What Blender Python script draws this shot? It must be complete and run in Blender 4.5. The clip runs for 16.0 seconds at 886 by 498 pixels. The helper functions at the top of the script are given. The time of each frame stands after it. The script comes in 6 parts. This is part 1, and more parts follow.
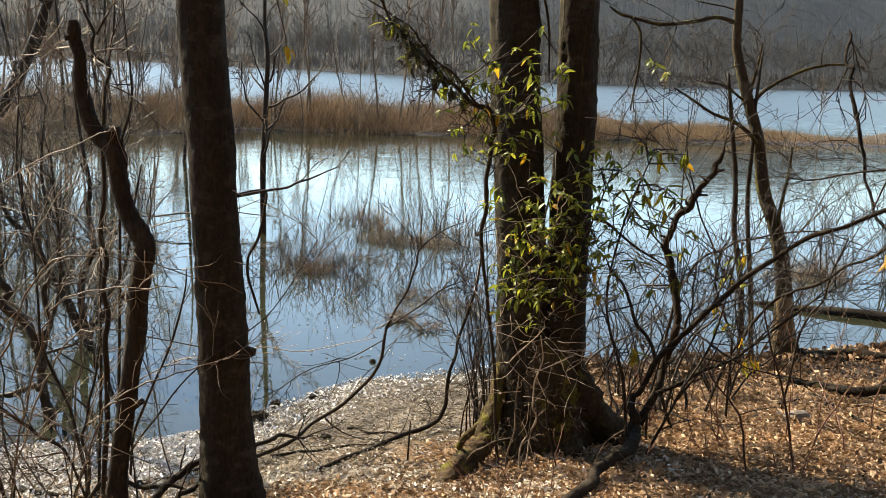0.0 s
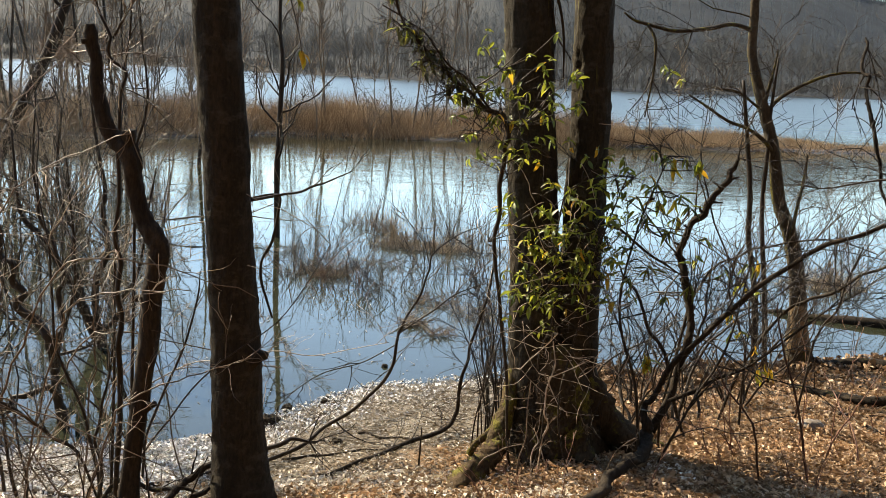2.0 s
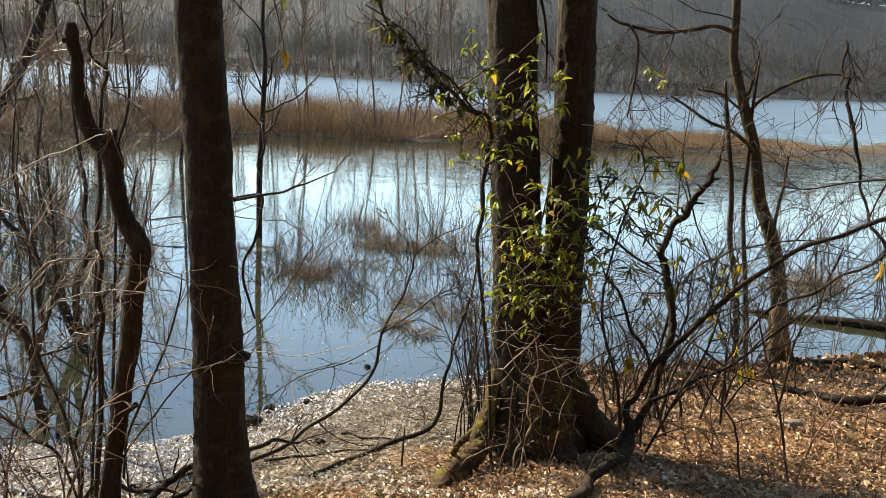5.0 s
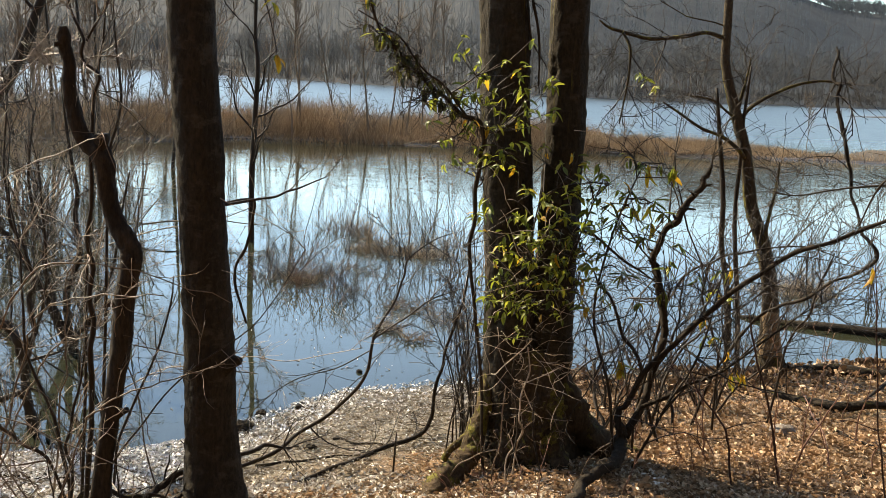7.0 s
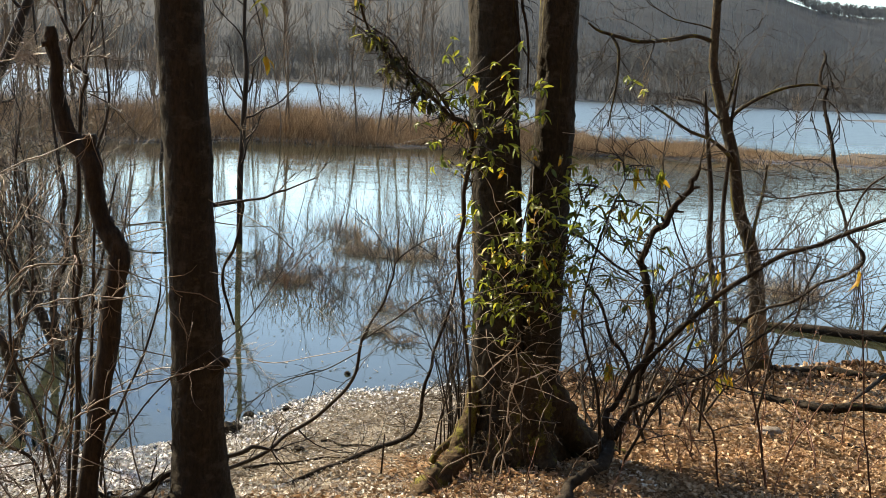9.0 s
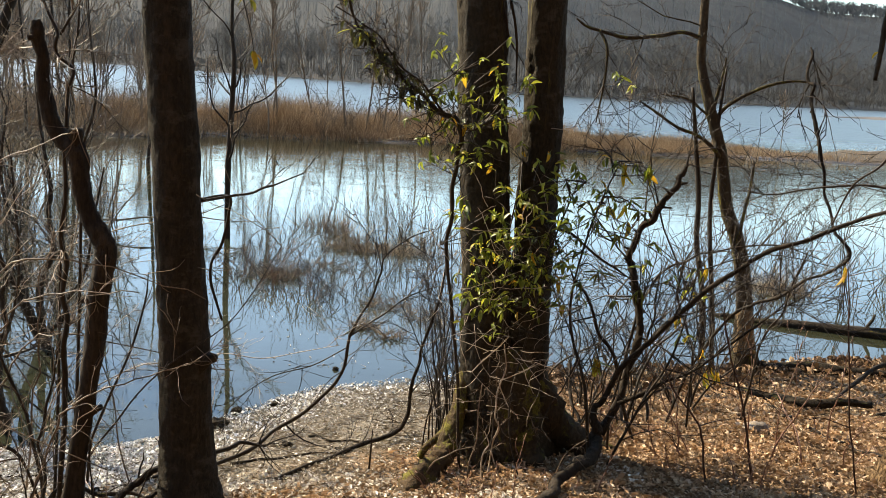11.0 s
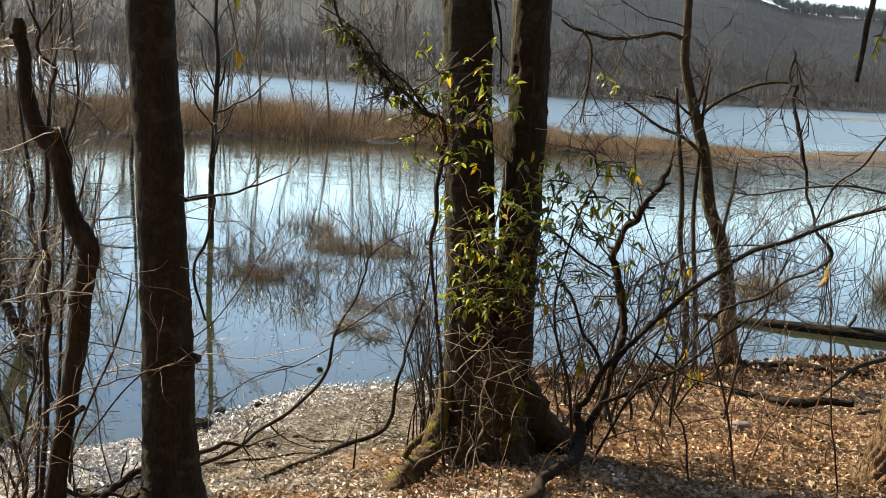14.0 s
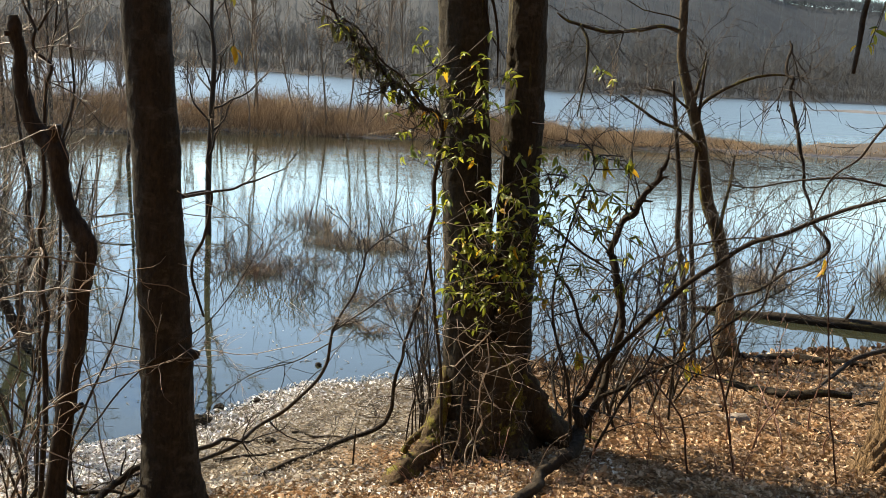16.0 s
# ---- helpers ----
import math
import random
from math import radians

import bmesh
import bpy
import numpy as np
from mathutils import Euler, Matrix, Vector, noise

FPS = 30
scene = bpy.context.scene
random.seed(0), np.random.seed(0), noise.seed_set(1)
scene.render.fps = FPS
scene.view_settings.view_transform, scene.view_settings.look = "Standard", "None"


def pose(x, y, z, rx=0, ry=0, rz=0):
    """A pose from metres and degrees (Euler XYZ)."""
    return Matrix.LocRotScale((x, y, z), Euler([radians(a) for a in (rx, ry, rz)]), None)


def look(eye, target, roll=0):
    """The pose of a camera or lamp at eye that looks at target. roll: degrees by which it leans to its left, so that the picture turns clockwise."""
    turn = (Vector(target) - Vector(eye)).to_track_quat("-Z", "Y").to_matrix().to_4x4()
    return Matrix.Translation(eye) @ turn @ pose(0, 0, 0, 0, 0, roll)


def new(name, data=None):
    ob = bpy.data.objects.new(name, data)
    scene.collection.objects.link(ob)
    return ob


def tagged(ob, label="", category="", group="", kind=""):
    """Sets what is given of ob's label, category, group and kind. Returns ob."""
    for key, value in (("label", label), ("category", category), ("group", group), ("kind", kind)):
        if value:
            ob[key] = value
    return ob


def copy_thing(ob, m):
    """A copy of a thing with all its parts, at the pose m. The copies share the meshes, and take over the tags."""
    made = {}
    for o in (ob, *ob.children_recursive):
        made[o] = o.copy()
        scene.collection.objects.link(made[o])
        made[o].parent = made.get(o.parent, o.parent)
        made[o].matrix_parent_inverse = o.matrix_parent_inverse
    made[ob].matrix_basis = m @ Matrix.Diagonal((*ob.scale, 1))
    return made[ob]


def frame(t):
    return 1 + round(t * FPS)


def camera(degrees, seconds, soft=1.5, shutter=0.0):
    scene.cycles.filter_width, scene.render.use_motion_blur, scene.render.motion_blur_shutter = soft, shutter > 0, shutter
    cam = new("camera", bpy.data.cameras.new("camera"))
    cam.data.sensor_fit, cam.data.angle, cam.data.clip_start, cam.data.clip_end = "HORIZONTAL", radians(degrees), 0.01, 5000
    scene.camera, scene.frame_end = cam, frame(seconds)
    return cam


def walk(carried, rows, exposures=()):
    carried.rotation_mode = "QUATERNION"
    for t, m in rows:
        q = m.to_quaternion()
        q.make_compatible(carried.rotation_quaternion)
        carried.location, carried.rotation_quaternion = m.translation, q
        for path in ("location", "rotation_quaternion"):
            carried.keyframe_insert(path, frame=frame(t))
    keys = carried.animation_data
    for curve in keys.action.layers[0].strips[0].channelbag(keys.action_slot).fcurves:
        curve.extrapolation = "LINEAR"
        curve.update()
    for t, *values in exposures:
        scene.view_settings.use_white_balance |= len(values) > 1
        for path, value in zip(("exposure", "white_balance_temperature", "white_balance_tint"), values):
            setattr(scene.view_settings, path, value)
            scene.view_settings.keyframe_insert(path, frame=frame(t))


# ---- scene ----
LENS = 49.3
EYE = (0.0, 0.0, 2.7)

# ---- camera: held by hand at one spot on the bank, turning slowly to the right ----
cam = camera(LENS, 16.0, soft=0.8)
TURNS = [
    (0.0, -10.900, -2.200, -0.000), (0.5, -10.714, -2.318, 0.370), (1.0, -10.618, -2.436, 0.697),
    (1.5, -10.602, -2.466, 0.780), (2.0, -10.612, -2.516, 0.839), (2.5, -10.822, -2.480, 0.774),
    (3.0, -10.872, -2.595, 0.509), (3.5, -10.848, -2.579, 0.215), (4.0, -10.708, -2.581, 0.141),
    (4.5, -10.624, -2.654, -0.001), (7.0, -10.219, -2.956, -0.574), (7.5, -10.177, -3.001, -0.706),
    (8.0, -10.110, -3.067, -0.858), (8.5, -10.059, -3.149, -1.031), (11.0, -10.304, -3.412, -1.888),
    (11.5, -10.312, -3.507, -2.022), (12.0, -10.348, -3.585, -2.171), (12.5, -10.407, -3.518, -2.220),
    (13.0, -10.340, -3.485, -2.311), (13.5, -10.195, -3.547, -2.549), (14.0, -10.252, -3.592, -2.790),
    (14.5, -10.375, -3.567, -3.074), (15.0, -10.444, -3.524, -3.189), (15.5, -10.545, -3.447, -3.163),
    (16.0, -10.551, -3.238, -2.990),
]
walk(cam, [(t, pose(*EYE, 90 + p, r, y)) for t, p, r, y in TURNS], ((0.0, 1.74, 7650, 7.5), (16.0, 1.74, 7650, 7.5)))

# ---- light: clear early-spring sky, sun ahead and to the left ----
SUN_AZ, SUN_EL = -52.0, 38.0
world = bpy.data.worlds.new("clear_sky")
scene.world = world
world.use_nodes = True
sky = world.node_tree.nodes.new("ShaderNodeTexSky")
sky.sky_type, sky.sun_disc = "NISHITA", False
sky.sun_elevation, sky.sun_rotation = radians(SUN_EL), radians(SUN_AZ)
sky.air_density, sky.dust_density, sky.ozone_density = 1.0, 0.05, 3.0
bg = world.node_tree.nodes["Background"]
bg.inputs[1].default_value = 0.133
world.node_tree.links.new(sky.outputs[0], bg.inputs[0])
sun_data = bpy.data.lights.new("sun", "SUN")
sun_data.energy, sun_data.angle, sun_data.color = 5.0, radians(0.55), (1.0, 0.91, 0.77)
sun_way = Vector((math.sin(radians(SUN_AZ)) * math.cos(radians(SUN_EL)),
                  math.cos(radians(SUN_AZ)) * math.cos(radians(SUN_EL)), math.sin(radians(SUN_EL))))
sun = new("sun", sun_data)
sun.matrix_world = look(sun_way * 60, (0, 0, 0))


# ---- materials ----
class Nodes:
    """Short hand for building a node material."""

    def __init__(self, name):
        self.mat = bpy.data.materials.new(name)
        self.mat.use_nodes = True
        self.tree = self.mat.node_tree
        self.bsdf = self.tree.nodes["Principled BSDF"]
        self.out = self.tree.nodes["Material Output"]

    def add(self, kind, **sockets):
        n = self.tree.nodes.new(kind)
        for key, value in sockets.items():
            self.put(n.inputs[key.replace("_", " ")], value)
        return n

    def put(self, socket, value):
        if isinstance(value, bpy.types.NodeSocket):
            self.tree.links.new(value, socket)
        else:
            socket.default_value = value

    def coords(self, scale, world_space=False):
        src = self.add("ShaderNodeNewGeometry").outputs["Position"] if world_space else self.add("ShaderNodeTexCoord").outputs["Object"]
        m = self.add("ShaderNodeMapping", Scale=scale)
        self.put(m.inputs["Vector"], src)
        return m.outputs[0]

    def noise(self, scale, detail=4.0, rough=0.6, vec=None):
        n = self.add("ShaderNodeTexNoise", Scale=scale, Detail=detail, Roughness=rough)
        if vec is not None:
            self.put(n.inputs["Vector"], vec)
        return n.outputs[0]

    def ramp(self, fac, *stops):
        n = self.add("ShaderNodeValToRGB")
        els = n.color_ramp.elements
        while len(els) < len(stops):
            els.new(0.5)
        for e, (at, col) in zip(els, stops):
            e.position, e.color = at, (*col, 1.0)
        self.put(n.inputs[0], fac)
        return n.outputs[0]

    def math(self, op, a, b=0.5):
        n = self.add("ShaderNodeMath")
        n.operation = op
        self.put(n.inputs[0], a)
        self.put(n.inputs[1], b)
        return n.outputs[0]

    def mix(self, fac, a, b, blend="MIX"):
        n = self.add("ShaderNodeMix")
        n.data_type, n.blend_type = "RGBA", blend
        self.put(n.inputs[0], fac)
        self.put(n.inputs[6], a)
        self.put(n.inputs[7], b)
        return n.outputs[2]

    def bump(self, height, strength, distance):
        n = self.add("ShaderNodeBump", Strength=strength, Distance=distance)
        self.put(n.inputs["Height"], height)
        self.put(self.bsdf.inputs["Normal"], n.outputs[0])
        return n.outputs[0]

    def maprange(self, value, a, b, c=0.0, d=1.0):
        n = self.add("ShaderNodeMapRange")
        for key, v in zip(("Value", "From Min", "From Max", "To Min", "To Max"), (value, a, b, c, d)):
            self.put(n.inputs[key], v)
        return n.outputs[0]


def bark(name, dark, light, lichen=0.0, stretch=0.4, ridge=55.0, depth=0.010, moss=0.0):
    k = Nodes(name)
    v = k.coords((1.0, 1.0, stretch))
    grain = k.noise(ridge, 6, 0.7, v)
    blotch = k.noise(5.0, 4, 0.6)
    col = k.ramp(grain, (0.3, dark), (0.72, light))
    col = k.mix(k.maprange(blotch, 0.35, 0.7, 0.0, 0.6), col, (*[c * 0.55 for c in dark], 1))
    if lichen:
        spots = k.noise(9.0, 6, 0.7, k.coords((1.0, 1.0, 1.6)))
        col = k.mix(k.maprange(spots, 0.52, 0.64, 0.0, lichen), col, (0.085, 0.077, 0.060, 1))
    if moss:
        patch = k.noise(6.0, 6, 0.7)
        fuzz = k.ramp(k.noise(90.0, 3), (0.3, (0.045, 0.042, 0.010)), (0.7, (0.15, 0.13, 0.028)))
        col = k.mix(k.maprange(patch, 0.62 - moss * 0.25, 0.70 - moss * 0.25), col, fuzz)
    k.put(k.bsdf.inputs["Base Color"], col)
    k.put(k.bsdf.inputs["Roughness"], 0.9)
    k.put(k.bsdf.inputs["Specular IOR Level"], 0.12)
    plates = k.noise(16.0, 5, 0.65, v)
    k.bump(k.math("ADD", k.math("MULTIPLY", grain, 0.6), plates), 1.0, depth * 2.2)
    return k.mat


def twig_mat(name, dark, light, rough=0.5):
    k = Nodes(name)
    isl = k.add("ShaderNodeNewGeometry").outputs["Random Per Island"]
    n = k.noise(25.0, 4)
    col = k.ramp(k.math("ADD", k.math("MULTIPLY", isl, 0.6), k.math("MULTIPLY", n, 0.4)), (0.15, dark), (0.85, light))
    k.put(k.bsdf.inputs["Base Color"], col)
    k.put(k.bsdf.inputs["Roughness"], rough)
    k.put(k.bsdf.inputs["Specular IOR Level"], 0.15)
    k.bump(k.noise(200.0, 3), 0.4, 0.002)
    return k.mat


def leaf_mat(name, a, b, c, per_object=False, translucent=0.5, rough=0.45, shine=0.2, leaf_shade=0.0):
    k = Nodes(name)
    rnd = k.add("ShaderNodeObjectInfo").outputs["Random"] if per_object else k.add("ShaderNodeNewGeometry").outputs["Random Per Island"]
    n = k.noise(60.0, 3)
    col = k.ramp(k.math("ADD", k.math("MULTIPLY", rnd, 0.8), k.math("MULTIPLY", n, 0.2)), (0.1, a), (0.5, b), (0.92, c))
    if leaf_shade:
        # clumps of shading painted in: broad noise darkens the leaf colour
        patches = k.noise(2.6, 5, 0.65, k.coords((1, 1, 1), True))
        col = k.mix(k.maprange(patches, 0.40, 0.62, leaf_shade, 0.0), col, (0.045, 0.024, 0.011, 1))
    k.put(k.bsdf.inputs["Base Color"], col)
    k.put(k.bsdf.inputs["Roughness"], rough)
    k.put(k.bsdf.inputs["Specular IOR Level"], shine)
    tr = k.add("ShaderNodeBsdfTranslucent")
    k.put(tr.inputs["Color"], col)
    ms = k.add("ShaderNodeMixShader")
    k.put(ms.inputs[0], translucent)
    k.put(ms.inputs[1], k.bsdf.outputs[0])
    k.put(ms.inputs[2], tr.outputs[0])
    k.put(k.out.inputs[0], ms.outputs[0])
    return k.mat


def ground_mat():
    k = Nodes("bank_soil")
    pos = k.add("ShaderNodeSeparateXYZ")
    k.put(pos.inputs[0], k.add("ShaderNodeNewGeometry").outputs["Position"])
    p = k.coords((1, 1, 1), True)
    fine = k.noise(38.0, 8, 0.72, p)
    broad = k.noise(1.7, 5, 0.6, p)
    soil = k.ramp(fine, (0.28, (0.05, 0.03, 0.016)), (0.5, (0.14, 0.085, 0.046)), (0.75, (0.29, 0.19, 0.11)))
    mud = k.ramp(fine, (0.3, (0.045, 0.036, 0.027)), (0.52, (0.178, 0.150, 0.113)), (0.75, (0.37, 0.322, 0.255)))
    mud = k.mix(k.maprange(k.noise(3.1, 5, 0.65, p), 0.42, 0.62), k.mix(0.5, mud, (0.05, 0.038, 0.026, 1)), mud)
    level = k.math("ADD", pos.outputs[2], k.math("MULTIPLY", k.math("SUBTRACT", broad, 0.5), 0.12))
    col = k.mix(k.maprange(level, 0.14, 0.22), mud, soil)
    bed = k.ramp(broad, (0.3, (0.035, 0.03, 0.02)), (0.7, (0.075, 0.06, 0.04)))
    col = k.mix(k.maprange(pos.outputs[2], -0.02, 0.03), bed, col)
    marsh = k.ramp(k.noise(0.8, 5, 0.6, p), (0.3, (0.036, 0.028, 0.020)), (0.7, (0.078, 0.062, 0.045)))
    col = k.mix(k.maprange(pos.outputs[1], 20.0, 26.0), col, marsh)
    # distant ground carries a slight blue haze tint in its colour
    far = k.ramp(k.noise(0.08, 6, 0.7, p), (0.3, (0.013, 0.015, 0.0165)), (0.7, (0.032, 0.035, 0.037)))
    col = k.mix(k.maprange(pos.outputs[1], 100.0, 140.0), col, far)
    k.put(k.bsdf.inputs["Base Color"], col)
    k.put(k.bsdf.inputs["Specular IOR Level"], 0.12)
    wet = k.maprange(level, 0.02, 0.13, 0.22, 0.9)
    k.put(k.bsdf.inputs["Roughness"], wet)
    k.bump(fine, 0.8, 0.02)
    return k.mat


def water_mat():
    k = Nodes("lake_water")
    pos = k.add("ShaderNodeSeparateXYZ")
    k.put(pos.inputs[0], k.add("ShaderNodeNewGeometry").outputs["Position"])
    k.put(k.bsdf.inputs["Base Color"], (0.019, 0.021, 0.013, 1))
    k.put(k.bsdf.inputs["IOR"], 1.38)
    open_lake = k.maprange(pos.outputs[1], 38.0, 60.0)
    k.put(k.bsdf.inputs["Roughness"], k.math("ADD", k.maprange(pos.outputs[1], 12.0, 40.0, 0.012, 0.035), k.math("MULTIPLY", open_lake, 0.24)))
    small = k.noise(9.0, 3, 0.5, k.coords((0.5, 1.0, 1.0), True))
    broad = k.noise(1.1, 3, 0.5, k.coords((0.5, 1.0, 1.0), True))
    swell = k.math("MULTIPLY", k.noise(0.35, 4, 0.6, k.coords((0.25, 1.0, 1.0), True)), open_lake)
    h = k.math("ADD", k.math("ADD", k.math("MULTIPLY", small, 0.35), broad), k.math("MULTIPLY", swell, 9.0))
    n = k.add("ShaderNodeBump", Distance=0.03)
    k.put(n.inputs["Strength"], k.math("ADD", k.maprange(pos.outputs[1], 13.0, 30.0, 0.06, 0.28), k.math("MULTIPLY", open_lake, 0.8)))
    k.put(n.inputs["Height"], h)
    k.put(k.bsdf.inputs["Normal"], n.outputs[0])
    return k.mat


M_BARK = bark("dark_bark", (0.014, 0.011, 0.0075), (0.044, 0.034, 0.023), lichen=0.32)
M_TWIN = bark("mottled_bark", (0.014, 0.011, 0.0072), (0.046, 0.036, 0.023), lichen=0.34, moss=0.14)
M_BARK_MOSS = bark("mossy_bark", (0.035, 0.024, 0.013), (0.12, 0.085, 0.045), lichen=0.1, moss=0.6)
M_SNAG = bark("bare_brown_wood", (0.013, 0.010, 0.0075), (0.052, 0.039, 0.027), stretch=0.3, depth=0.006)
M_BANK = bark("yellowed_bark", (0.022, 0.017, 0.012), (0.09, 0.067, 0.04), moss=0.4)
M_BASE = bark("brown_trunk_foot", (0.026, 0.019, 0.012), (0.085, 0.062, 0.038), lichen=0.15, moss=0.3)
M_GNAW = bark("gnawed_wood", (0.07, 0.044, 0.024), (0.30, 0.20, 0.11), stretch=0.6, ridge=35.0, depth=0.006)
M_ROOT = bark("brown_root", (0.028, 0.018, 0.010), (0.105, 0.070, 0.038), moss=0.35)
M_RIDGED = bark("furrowed_bark", (0.045, 0.028, 0.016), (0.32, 0.21, 0.115), stretch=0.12, ridge=26.0, depth=0.03)
M_STEM = twig_mat("grey_brown_stem", (0.008, 0.006, 0.0042), (0.036, 0.025, 0.016), 0.6)
M_TWIG = twig_mat("pale_twig", (0.024, 0.017, 0.011), (0.17, 0.12, 0.08), 0.5)
M_PALE = twig_mat("bleached_twig", (0.12, 0.09, 0.065), (0.42, 0.34, 0.26), 0.5)
M_RED = twig_mat("reddish_twig", (0.06, 0.03, 0.022), (0.22, 0.12, 0.085), 0.45)
M_RUST = twig_mat("rusty_brush_twig", (0.020, 0.012, 0.008), (0.14, 0.075, 0.045), 0.6)
M_RED_DARK = twig_mat("dark_red_shoot", (0.022, 0.012, 0.009), (0.085, 0.045, 0.032), 0.5)
M_WET = bark("wet_dead_wood", (0.012, 0.009, 0.006), (0.045, 0.035, 0.024), stretch=0.4, moss=0.1)
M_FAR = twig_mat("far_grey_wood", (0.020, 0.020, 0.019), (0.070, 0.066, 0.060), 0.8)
# wood grey shifted to blue, so distance haze is painted into the hill trees
M_HILL_HAZE = twig_mat("hill_haze_blue_wood", (0.024, 0.030, 0.035), (0.074, 0.085, 0.095), 0.8)
M_ISLE = twig_mat("island_grey_wood", (0.040, 0.030, 0.022), (0.21, 0.155, 0.105), 0.7)
M_REED = leaf_mat("dry_marsh_grass", (0.10, 0.066, 0.037), (0.24, 0.165, 0.100), (0.44, 0.34, 0.225), translucent=0.55, rough=0.7)
M_STRAW = leaf_mat("dead_straw", (0.10, 0.070, 0.043), (0.20, 0.150, 0.100), (0.37, 0.30, 0.21), translucent=0.35, rough=0.6)
# litter colour includes painted dark patches for shading
M_LITTER = leaf_mat("fallen_leaves", (0.20, 0.120, 0.064), (0.49, 0.325, 0.192), (0.78, 0.60, 0.42), translucent=0.12, rough=0.6, leaf_shade=0.5)
# pale scraps, their tones also brightened for the white glints on wet mud
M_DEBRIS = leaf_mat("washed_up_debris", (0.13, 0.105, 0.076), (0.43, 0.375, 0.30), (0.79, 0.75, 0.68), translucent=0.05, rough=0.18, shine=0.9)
M_SODDEN = leaf_mat("sodden_leaves", (0.040, 0.024, 0.014), (0.15, 0.095, 0.055), (0.42, 0.29, 0.18), translucent=0.05, rough=0.45)
M_BLEACHED = leaf_mat("bleached_leaves", (0.34, 0.28, 0.21), (0.62, 0.545, 0.45), (0.84, 0.79, 0.70), translucent=0.1, rough=0.6)
# base colour raised to near white: sun glare on wet leaves, put into the colour
M_GLARE_LEAF = leaf_mat("glare_white_shore_leaf", (0.34, 0.30, 0.25), (0.68, 0.64, 0.58), (0.86, 0.84, 0.81), translucent=0.0, rough=0.14, shine=1.0)
M_GREEN = leaf_mat("evergreen_leaf", (0.050, 0.064, 0.012), (0.15, 0.18, 0.022), (0.30, 0.30, 0.036), True, 0.5, 0.4, 0.35)
M_WITHERED = leaf_mat("withered_leaf", (0.018, 0.018, 0.009), (0.04, 0.042, 0.016), (0.09, 0.085, 0.03), True, 0.3, 0.5)
M_YELLOW = leaf_mat("yellowing_leaf", (0.42, 0.22, 0.02), (0.50, 0.33, 0.03), (0.42, 0.36, 0.05), True, 0.5, 0.4)
M_SOIL, M_WATER = ground_mat(), water_mat()
k = Nodes("pale_stone")
k.put(k.bsdf.inputs["Base Color"], k.ramp(k.noise(30.0, 6), (0.3, (0.09, 0.07, 0.05)), (0.7, (0.20, 0.155, 0.115))))
k.put(k.bsdf.inputs["Roughness"], 0.8)
k.bump(k.noise(60.0, 5), 0.6, 0.01)
M_STONE = k.mat
k = Nodes("bare_lake_mud")
k.put(k.bsdf.inputs["Base Color"], k.ramp(k.noise(0.7, 6, 0.65, k.coords((1, 1, 1), True)), (0.3, (0.055, 0.049, 0.042)), (0.7, (0.115, 0.102, 0.086))))
k.put(k.bsdf.inputs["Roughness"], 0.75)
k.bump(k.noise(3.0, 5), 0.5, 0.05)
M_BAR = k.mat


# ---- geometry helpers ----
def fast_mesh(name, verts, faces, mat, smooth=True):
    """A mesh from arrays; faces all have the same number of corners."""
    verts, faces = np.asarray(verts, np.float32), np.asarray(faces, np.int32)
    me = bpy.data.meshes.new(name)
    c = faces.shape[1]
    me.vertices.add(len(verts))
    me.vertices.foreach_set("co", verts.ravel())
    me.loops.add(faces.size)
    me.loops.foreach_set("vertex_index", faces.ravel())
    me.polygons.add(len(faces))
    me.polygons.foreach_set("loop_start", np.arange(0, faces.size, c, dtype=np.int32))
    me.polygons.foreach_set("use_smooth", np.full(len(faces), smooth))
    me.materials.append(mat)
    me.update(calc_edges=True)
    return me


def thing(name, at, label, category, group="", kind=""):
    ob = new(name)
    ob.empty_display_size = 0.1
    ob.matrix_basis = Matrix.Translation(at)
    return tagged(ob, label, category, group, kind)


def world_at(ob):
    return ob.matrix_basis.translation + (world_at(ob.parent) if ob.parent else Vector())


def part(name, verts, faces, mat, parent, label="", smooth=True, kind=""):
    """One mesh object under a thing or part; verts in world metres."""
    base = world_at(parent)
    ob = new(name, fast_mesh(name, np.asarray(verts) - np.array(base), faces, mat, smooth))
    ob.parent = parent
    return tagged(ob, label, kind=kind)


def spline(points, n):
    """Catmull-Rom through the rows of points, n + 1 rows."""
    p = np.asarray(points, float)
    p = np.vstack([2 * p[0] - p[1], p, 2 * p[-1] - p[-2]])
    u = np.linspace(0, len(p) - 3 - 1e-6, n + 1)
    i, f = u.astype(int), (u % 1)[:, None]
    a, b, c, d = p[i], p[i + 1], p[i + 2], p[i + 3]
    return 0.5 * (2 * b + (c - a) * f + (2 * a - 5 * b + 4 * c - d) * f ** 2 + (3 * b - a - 3 * c + d) * f ** 3)


